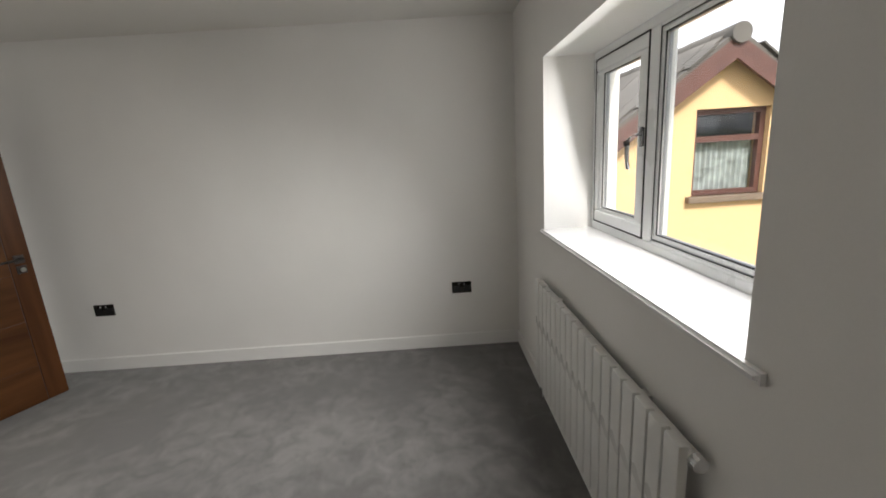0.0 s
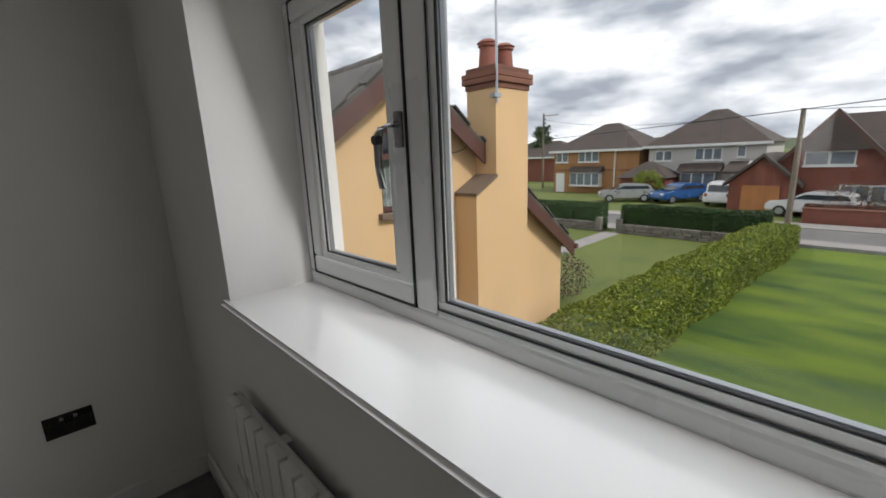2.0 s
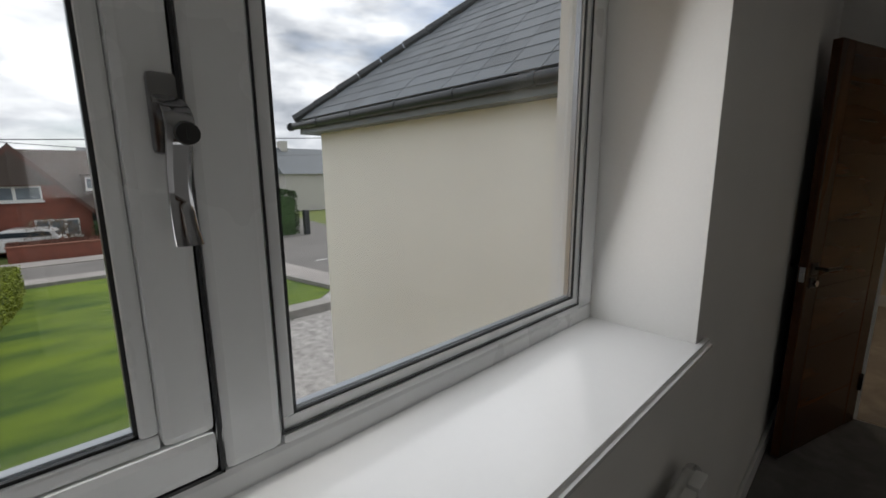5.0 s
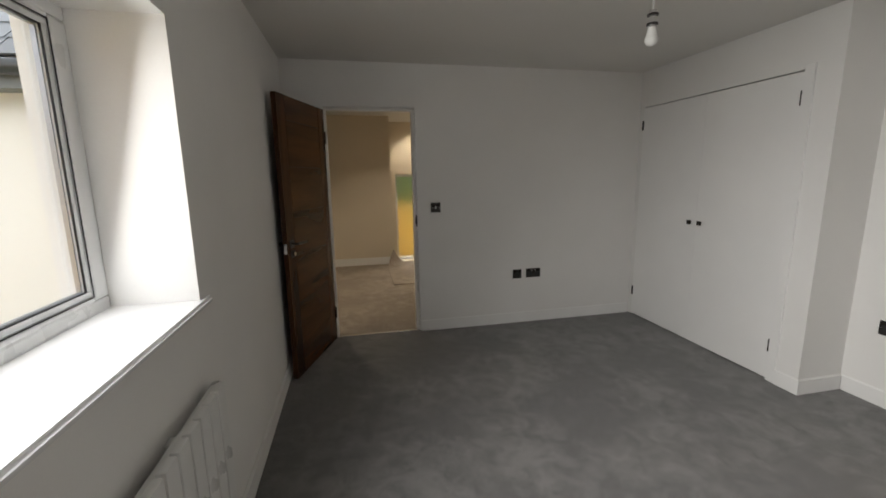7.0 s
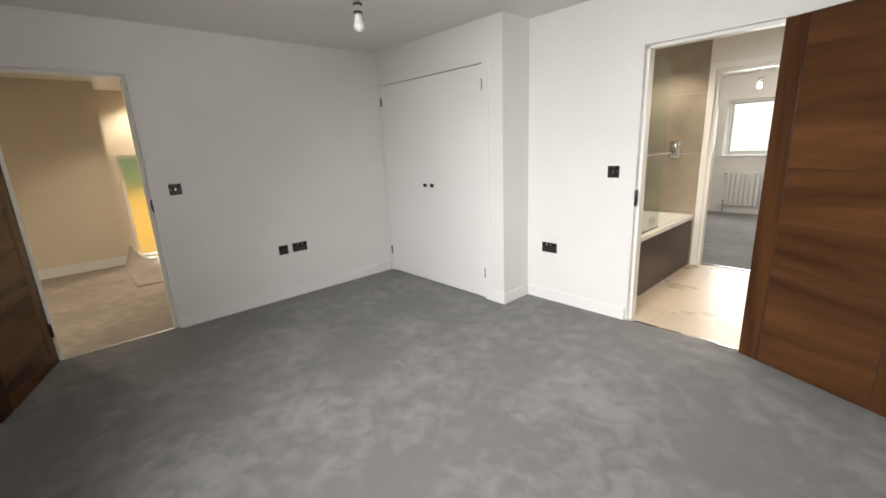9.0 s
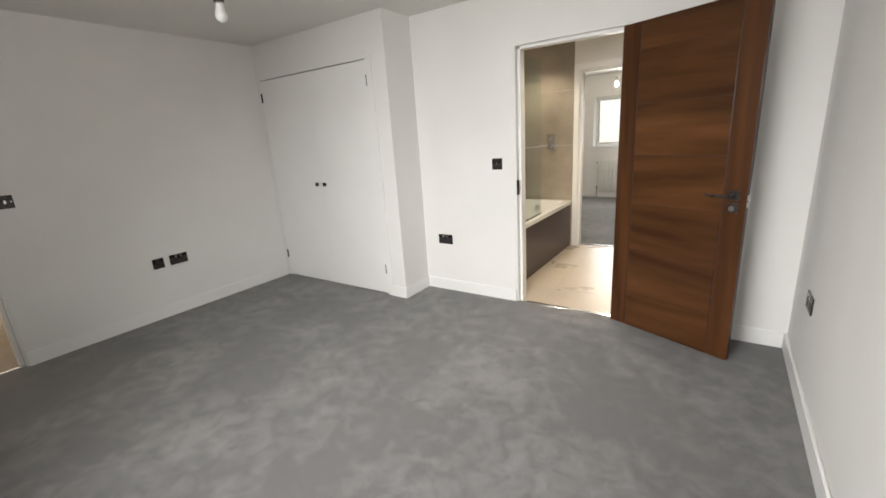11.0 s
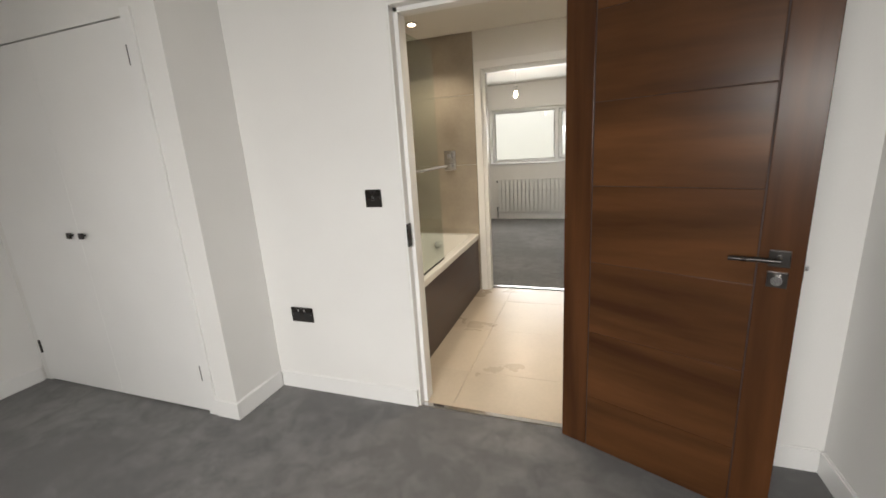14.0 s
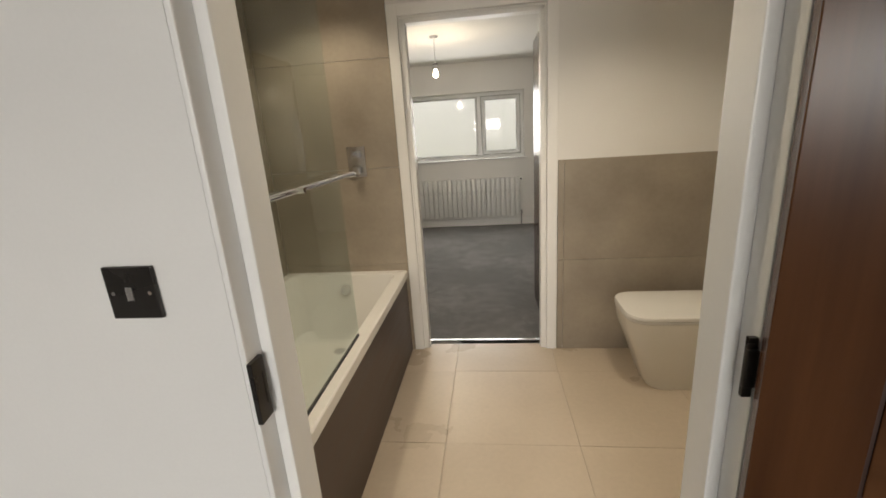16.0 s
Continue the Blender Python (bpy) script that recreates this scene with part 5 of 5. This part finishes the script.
# ---- own wing with the slate roof ----
def wing():
    h = thing("house_wing", "cream rendered wing of the house with grey slate hipped roof", "house")
    x0, x1, y1, ez = 4.55, 9.08, 9.75, 2.08
    part("wall", B(x0, 4.021, GZ - 0.2, x1, y1, ez), CREAM, h)
    ov = 0.22
    part("soffit", B(x0 - ov, 4.03, ez, x1 + ov, y1 + ov, ez + 0.03), SOFFIT, h, "grey soffit")
    part("fascia", B(x0 - ov - 0.02, 4.03, ez - 0.01, x0 - ov, y1 + ov + 0.02, ez + 0.17, bevel=0.004), SOFFIT, h, "grey fascia board")
    part("fascia", B(x0 - ov, y1 + ov, ez - 0.01, x1 + ov, y1 + ov + 0.02, ez + 0.17, bevel=0.004), SOFFIT, h, "grey fascia board")
    gt = cyl_into(bmesh.new(), (x0 - ov - 0.075, 4.05, ez + 0.12), (x0 - ov - 0.075, y1 + ov + 0.08, ez + 0.12), 0.058, seg=14)
    for k in range(7):
        y = 4.5 + k * 0.95
        cyl_into(gt, (x0 - ov - 0.075, y - 0.02, ez + 0.12), (x0 - ov - 0.075, y + 0.02, ez + 0.12), 0.066, seg=14)
    part("gutter", gt, GUTTER, h, "black half-round gutter", True)
    ex, ey, rz = x0 - ov - 0.06, y1 + ov + 0.06, ez + 0.19
    xr = (x0 + x1) / 2
    run = xr - ex
    rise = run * 0.84
    yr = ey - run
    bm = bmesh.new()
    A, C, D, E_, F = (bm.verts.new(p) for p in ((ex, 4.03, rz), (ex, ey, rz), (2 * xr - ex, ey, rz), (xr, yr, rz + rise), (xr, 4.03, rz + rise)))
    G2 = bm.verts.new((2 * xr - ex, 4.03, rz))
    bm.faces.new((A, F, E_, C)), bm.faces.new((C, E_, D)), bm.faces.new((D, E_, F, G2))
    bm.faces.new((A, C, D, G2))
    bm.faces.new((A, G2, F))
    roof = part("roof", bm, SLATE_STUFF, h, "roof deck under the slates")
    # single slates on the slope that faces the garden
    d = Vector((run, 0, rise))
    ln = d.length
    n = d.normalized()
    q = Matrix((( 0, -n.x, -n.z), (1, 0, 0), (0, -n.z, n.x))).to_4x4()
    w, g = 0.40, 0.235
    me = finish("slate", B(-w / 2 + 0.005, -0.005, -0.006, w / 2 - 0.005, 0.29, 0.006), SLATE)
    rows = int(ln / g)
    count = 0
    rest = bmesh.new()
    rnd = random.Random(7)
    for r in range(rows):
        s = r * g
        p0 = Vector((ex, 0, rz)) + n * s
        lim = ey - (p0.x - ex)
        y = lim - 0.03 - (w / 2 if r % 2 else w)
        while y > 4.0:
            lift = Vector((-n.z, 0, n.x)) * (0.016 + rnd.uniform(0, 0.003))
            m = Matrix.Translation(Vector((p0.x, y, p0.z)) + lift) @ Matrix(((0, n.x, -n.z, 0), (1, 0, 0, 0), (0, n.z, n.x, 0), (0, 0, 0, 1))) @ Matrix.Rotation(-0.024, 4, "X")
            if count < 290:
                o = new("slate", me)
                o.parent = roof
                o.matrix_basis = m
                count += 1
            else:
                bmesh.ops.create_cube(rest, size=1, matrix=m @ Matrix.Translation((0, 0.14, 0)) @ Matrix.Diagonal((w - 0.004, 0.29, 0.007, 1)))
            y -= w
    tagged(part("slate_rest", rest, SLATE_STUFF, roof), kind="stuff")
    hp = bmesh.new()
    a, b = Vector((ex, ey, rz + 0.02)), Vector((xr, yr, rz + rise + 0.03))
    for k in range(10):
        cyl_into(hp, a + (b - a) * (k / 10), a + (b - a) * ((k + 0.97) / 10), 0.10, 0.09, 8)
    for k in range(7):
        cyl_into(hp, (xr, yr - k * 0.4, rz + rise + 0.03), (xr, yr - k * 0.4 - 0.39, rz + rise + 0.03), 0.1, 0.09, 8)
    part("ridge_tiles", hp, GUTTER, h, "dark hip and ridge tiles", True)


wing()


# ---- far houses ----
def far_window(parent, x0, z0, x1, z1, y, cols=2, bay=0.0):
    w = part("window", B(x0, y - 0.06 - bay, z0, x1, y + 0.02, z1), FARTRIM, parent, "white framed window")
    cw = (x1 - x0) / cols
    for k in range(cols):
        part("pane", B(x0 + k * cw + 0.07, y - 0.09 - bay, z0 + 0.08, x0 + (k + 1) * cw - 0.07, y - 0.062 - bay, z1 - 0.08), SKY_SHEEN_GLASS, w)
    part("sill", B(x0 - 0.08, y - 0.16 - bay, z0 - 0.1, x1 + 0.08, y, z0 - 0.005), FARTRIM, w)
    return w


def hip_roof(bm, x0, x1, y0, y1, z, rise, flat=0.0):
    r = min(x1 - x0, y1 - y0) / 2
    a = [bm.verts.new(p) for p in ((x0, y0, z), (x1, y0, z), (x1, y1, z), (x0, y1, z))]
    if x1 - x0 >= y1 - y0:
        t = [bm.verts.new(p) for p in ((x0 + r * 0.95, (y0 + y1) / 2, z + rise), (x1 - r * 0.95, (y0 + y1) / 2, z + rise))]
        bm.faces.new((a[0], a[1], t[1], t[0])), bm.faces.new((a[2], a[3], t[0], t[1]))
        bm.faces.new((a[1], a[2], t[1])), bm.faces.new((a[3], a[0], t[0]))
    else:
        t = [bm.verts.new(p) for p in (((x0 + x1) / 2, y0 + r * 0.95, z + rise), ((x0 + x1) / 2, y1 - r * 0.95, z + rise))]
        bm.faces.new((a[0], a[1], t[0])), bm.faces.new((a[1], a[2], t[1], t[0]))
        bm.faces.new((a[2], a[3], t[1])), bm.faces.new((a[3], a[0], t[0], t[1]))
    bm.faces.new(a[::-1])
    return bm


def villa(name, label, x0, x1, y, wall, eave, rise, z=GZ):
    h = thing(name, label, "house")
    part("wall", B(x0, y, z - 0.2, x1, y + 8, eave), wall, h)
    part("roof", hip_roof(bmesh.new(), x0 - 0.4, x1 + 0.4, y - 0.4, y + 8.4, eave, rise), ROOFBROWN, h, "brown tiled hipped roof")
    part("fascia", B(x0 - 0.42, y - 0.46, eave - 0.18, x1 + 0.42, y - 0.38, eave + 0.04), FARTRIM, h, "white fascia and gutter")
    return h


y = 44
h = villa("ochre_house", "ochre brick house with brown hipped roof", -22.9, -13.85, y, OCHREBRICK, 1.52, 2.7)
part("brick_band", B(-22.92, y - 0.02, -0.55, -13.83, y, -0.42), BRICK, h)
far_window(h, -22.6, 0.35, -21.2, 1.4, y), far_window(h, -20.0, 0.35, -17.8, 1.4, y, 3)
far_window(h, -20.6, -2.0, -17.4, -0.7, y, 4, 0.6)
part("bay_roof", prism_into(bmesh.new(), [(y - 0.9, -0.6), (y, -0.6), (y, -0.1)], "x", -20.8, -17.2), ROOFBROWN, h)
part("door", B(-22.6, y - 0.06, GZ, -21.6, y, -0.8), FARTRIM, h, "white front door")
part("downpipe", B(-16.2, y - 0.1, GZ, -16.08, y - 0.01, 1.6), FARTRIM, h)

h = villa("white_house", "pale rendered house with brown hipped roof and bay", -13.0, -4.3, y, OFFWHITE, 1.62, 3.0)
far_window(h, -12.4, 0.3, -11.0, 1.2, y), far_window(h, -9.2, 0.3, -7.2, 1.3, y, 3), far_window(h, -6.2, 0.5, -5.6, 1.4, y, 1)
far_window(h, -10.0, -2.2, -7.4, -0.7, y, 3, 0.7)
part("bay_roof", prism_into(bmesh.new(), [(y - 1.1, -0.6), (y, -0.6), (y, 0.05)], "x", -10.3, -7.0), ROOFBROWN, h, "brown tiled bay roof")
part("garage", B(-14.2, y - 3.2, GZ - 0.1, -10.4, y - 0.01, -1.0), BRICK, h, "red brick side garage")
part("garage_roof", hip_roof(bmesh.new(), -14.5, -10.1, y - 3.5, y + 0.5, -1.0, 1.3), ROOFBROWN, h)
part("lean_to", B(-5.4, y - 2.0, GZ - 0.1, -2.9, y + 2, -0.6), BRICK, h, "brick side extension")
lt = part("lean_to_roof", prism_into(bmesh.new(), [(y - 2.4, -0.7), (y + 2, 0.6), (y + 2, 0.75), (y - 2.4, -0.52)], "x", -6.6, -2.5), ROOFBROWN, h)
for k in range(3):
    part("rooflight", prism_into(bmesh.new(), [(y - 1.7, -0.30), (y - 0.2, 0.145), (y - 0.2, 0.19), (y - 1.7, -0.255)], "x", -5.2 + k * 0.85, -4.75 + k * 0.85), FARTRIM, lt, "white framed rooflight")
part("porch_door", B(-6.4, y - 0.08, GZ, -5.6, y - 0.01, -0.8), FARTRIM, h, "white door")


def brick_house():
    h = thing("brick_house", "red brick chalet house with dormers and timber garage", "house")
    yf = 37.5
    part("wall", B(-1.8, yf, GZ - 0.2, 8.6, yf + 8, -0.55), BRICK, h)
    part("main_roof", prism_into(bmesh.new(), [(yf - 0.4, -0.65), (yf + 4.0, 3.15), (yf + 8.4, -0.65)], "x", -0.6, 9.0), ROOFBROWN, h, "brown tiled main roof")
    part("gable", prism_into(bmesh.new(), [(-3.1, GZ - 0.2), (3.0, GZ - 0.2), (3.0, -0.6), (0.0, 2.9), (-3.1, -0.6)], "y", yf - 1.6, yf + 3), BRICK, h, "brick front gable")
    for s in (-1, 1):
        xe = s * 3.45
        part("gable_roof", prism_into(bmesh.new(), [(0, 2.95), (xe, -1.05), (xe, -0.85), (0, 3.2)], "y", yf - 2.0, yf + 4), ROOFBROWN, h)
        part("bargeboard", prism_into(bmesh.new(), [(0, 3.12), (xe, -0.92), (xe, -1.15), (0, 2.86)], "y", yf - 2.08, yf - 2.0), BROWN, h, "brown bargeboard")
    part("roof_hip", prism_into(bmesh.new(), [(-1.7, 0.95), (1.7, 0.95), (0.0, 3.1)], "y", yf - 2.06, yf - 1.61), ROOFBROWN, h, "tile-hung gable peak")
    far_window(h, -1.2, 0.1, 1.0, 0.9, yf - 1.6), far_window(h, 0.5, -2.0, 2.4, -1.0, yf - 1.6, 3)
    for x in (4.0, 7.0):
        d = part("dormer", B(x - 1.1, yf + 0.6, 0.45, x + 1.1, yf + 3, 1.55), ROOFBROWN, h, "flat-fronted dormer")
        far_window(d, x - 0.95, 0.6, x + 0.95, 1.35, yf + 0.6, 3)
    part("porch_recess", B(3.1, yf - 0.06, GZ, 5.4, yf - 0.005, -0.8), DARK_GLASS_AND_ROOM, h, "dark glazed entrance")
    far_window(h, 6.0, -2.0, 7.8, -0.95, yf, 3)
    g = part("garage", prism_into(bmesh.new(), [(-4.6, GZ - 0.2), (-1.3, GZ - 0.2), (-1.3, -0.9), (-2.9, 0.65), (-4.6, -0.9)], "y", yf - 2.6, yf + 2), BRICK, h, "brick gabled garage")
    part("garage_door", B(-3.9, yf - 2.68, GZ, -2.0, yf - 2.605, -1.05), ORANGE, g, "orange timber garage door")
    for s in (-1, 1):
        part("garage_roof", prism_into(bmesh.new(), [(-2.95, 0.68), (-2.95 + s * 1.95, -1.1), (-2.95 + s * 1.95, -0.92), (-2.95, 0.9)], "y", yf - 2.9, yf + 2.2), ROOFBROWN, g)
    part("chimney", B(8.9, yf + 5.2, 0, 9.6, yf + 6.2, 3.9), OFFWHITE, h, "pale chimney")
    part("rear_roof", prism_into(bmesh.new(), [(yf + 5, 2.6), (yf + 7.5, 3.5), (yf + 10, 1.0)], "x", 3.2, 9.4), surface("grey_far_roof", (0.13, 0.14, 0.15), 0.6, 0.1, 1, 20, 0.1), h, "grey roof behind")


brick_house()
bw = thing("brick_garden_wall", "low red brick garden wall along the pavement", "wall")
part("wall", B(-0.6, 32.35, GZ - 0.1, 3.6, 32.6, GZ + 0.75, bevel=0.01), BRICK, bw)
part("wall", B(4.8, 32.35, GZ - 0.1, 10.2, 32.6, GZ + 0.65, bevel=0.01), BRICK, bw)
part("coping", B(-0.65, 32.3, GZ + 0.75, 3.65, 32.65, GZ + 0.82, bevel=0.01), BRICK_CAP, bw)
h = thing("grey_house", "grey rendered house above the tall hedge", "house")
part("wall", B(21.0, 50, GZ, 30, 58, 1.6), OFFWHITE, h)
part("roof", prism_into(bmesh.new(), [(49.6, 1.5), (54, 4.6), (58.4, 1.5)], "x", 20.6, 30.4), SLATE_STUFF, h)
part("chimney", B(22.2, 53.4, 3.5, 23.0, 54.6, 5.4), OFFWHITE, h)
h = thing("red_roof_house", "distant red brick bungalow beyond the side road", "house")
part("wall", B(15, 78, GZ, 28, 86, -0.2), BRICK, h)
part("roof", hip_roof(bmesh.new(), 14.5, 28.5, 77.5, 86.5, -0.2, 1.9), ROOFBROWN, h)
h = villa("brick_house_far", "distant brown brick house at the end of the road", -42, -29, 58, BRICK, 0.8, 2.4)
h = villa("brick_house_far", "distant brown roofed house behind the white house", -20, -12, 66, OCHREBRICK, 1.0, 2.4)

# gate pillars at the side road
for x, yy in ((12.0, 31.0), (14.4, 31.4)):
    solid("gate_post", B(x - 0.18, yy - 0.18, GZ - 0.05, x + 0.18, yy + 0.18, GZ + 1.75, bevel=0.02), GUTTER, "dark square gate post at the side road", "gate post")


# ---- cars ----
def car(x, y, rz, paint, tall, label):
    c = thing("car", label, "car", "parked cars", pose(x, y, GZ, 0, 0, rz))
    hgt = 1.72 if tall else 1.47
    prof = [(-2.1, 0.32), (2.1, 0.32), (2.15, 0.62), (2.0, 0.86), (1.15, 0.98), (-2.0, 1.02), (-2.12, 0.7)]
    bm = prism_into(bmesh.new(), prof, "y", -0.88, 0.88)
    bmesh.ops.bevel(bm, geom=list(bm.edges), offset=0.07, segments=2, affect="EDGES")
    part("body", bm, paint, c, "", True)
    cab = prism_into(bmesh.new(), [(1.2, 0.95), (-1.95, 0.98), (-1.75, hgt - 0.12), (-1.2, hgt), (0.1, hgt), (0.35, hgt - 0.08)], "y", -0.76, 0.76)
    bmesh.ops.bevel(cab, geom=list(cab.edges), offset=0.06, segments=2, affect="EDGES")
    part("roof", cab, paint, c, "", True)
    part("windscreen", prism_into(bmesh.new(), [(1.16, 1.03), (1.2, 1.02), (0.46, hgt - 0.14), (0.40, hgt - 0.16)], "y", -0.66, 0.66), DARK_GLASS_AND_ROOM, c, "dark glass")
    part("rear_window", prism_into(bmesh.new(), [(-1.97, 1.08), (-1.92, 1.08), (-1.79, hgt - 0.2), (-1.84, hgt - 0.2)], "y", -0.62, 0.62), DARK_GLASS_AND_ROOM, c, "dark glass")
    for s in (-1, 1):
        part("side_window", prism_into(bmesh.new(), [(0.85, 1.04), (-1.7, 1.06), (-1.55, hgt - 0.17), (0.25, hgt - 0.15)], "y", s * 0.755, s * 0.775), DARK_GLASS_AND_ROOM, c, "dark glass")
        part("headlight", B(2.0, s * 0.55 - 0.16, 0.66, 2.12, s * 0.55 + 0.16, 0.80, bevel=0.03), FARTRIM, c, "clear headlight")
        part("tail_light", B(-2.12, s * 0.7 - 0.1, 0.72, -2.02, s * 0.7 + 0.1, 0.95, bevel=0.02), TERRACOTTA, c, "red tail light")
        for xx in (-1.3, 1.35):
            w = part("wheel", cyl_into(bmesh.new(), (xx, s * 0.70, 0.32), (xx, s * 0.90, 0.32), 0.32, seg=20), TYRE, c, "", True)
            part("rim", cyl_into(bmesh.new(), (xx, s * 0.89, 0.32), (xx, s * 0.912, 0.32), 0.2, seg=14), SPACER, w)
    return c


car(-8.9, 39.6, -120, BLUEPAINT, False, "blue car parked before the white house")
car(-12.6, 38.4, -150, SILVERPAINT, False, "silver car parked beside the shrub")
car(-5.6, 39.4, 85, WHITEPAINT, True, "white tall car parked on the drive")
car(-0.4, 35.2, 170, WHITEPAINT, False, "white car behind the brick garden wall")


# ---- poles and cables ----
def utility_pole(x, y, top, label, arm):
    p = thing("utility_pole", label, "pole")
    part("shaft", cyl_into(bmesh.new(), (x, y, GZ - 0.1), (x, y, top), 0.14, 0.10, 12), POLE, p, "", True)
    if arm:
        part("crossarm", B(x, y - 0.05, top - 0.35, x + 2.0, y + 0.05, top - 0.27), POLE, p)
        for k in range(4):
            part("insulator", cyl_into(bmesh.new(), (x + 0.2, y, top - 0.8 - k * 0.45), (x + 0.2, y, top - 0.6 - k * 0.45), 0.1, seg=8), CABLE, p)


utility_pole(-0.85, 29.6, 3.0, "weathered wooden telegraph pole by the hedge", False)
utility_pole(-26.6, 47.5, 6.0, "wooden power pole with insulators", True)


def cable(a, b, sag, r):
    c = bpy.data.curves.new("cable", "CURVE")
    c.dimensions, c.bevel_depth, c.bevel_resolution = "3D", r, 1
    s = c.splines.new("POLY")
    n = 24
    s.points.add(n)
    a, b = Vector(a), Vector(b)
    for i in range(n + 1):
        u = i / n
        p = a.lerp(b, u)
        s.points[i].co = (p.x, p.y, p.z - sag * 4 * u * (1 - u), 1)
    c.materials.append(CABLE)
    tagged(new("overhead_cable", c), "thin black overhead cable against the sky", "cable")


cable((-24, 34, 2.3), (30, 22, 4.4), 0.3, 0.022)
cable((-0.85, 29.6, 2.95), (-26.6, 47.5, 5.3), 0.7, 0.016)
cable((-0.85, 29.6, 2.95), (30, 40, 4.2), 0.7, 0.016)
cable((-2.55, 8.45, 1.75), (-2.3, 7.35, 1.55), 0.15, 0.008)

# far hills
bm = bmesh.new()
n = 90
prev = None
for i in range(n + 1):
    a = -1.25 + 2.5 * i / n
    x, y = 420 * math.sin(a), 420 * math.cos(a)
    z = 9 + 10 * noise.noise(Vector((i * 0.13, 2.0, 0))) + 3 * noise.noise(Vector((i * 0.5, 5.0, 0)))
    cur = (bm.verts.new((x, y, GZ - 4)), bm.verts.new((x * 1.25, y * 1.25, z)), bm.verts.new((x * 1.6, y * 1.6, GZ - 4)))
    if prev:
        bm.faces.new((prev[0], cur[0], cur[1], prev[1])), bm.faces.new((prev[1], cur[1], cur[2], prev[2]))
    prev = cur
tagged(new("backdrop_hills", finish("backdrop_hills", bm, HILL, True)), "low wooded hills in the distance", "hills", kind="structure")
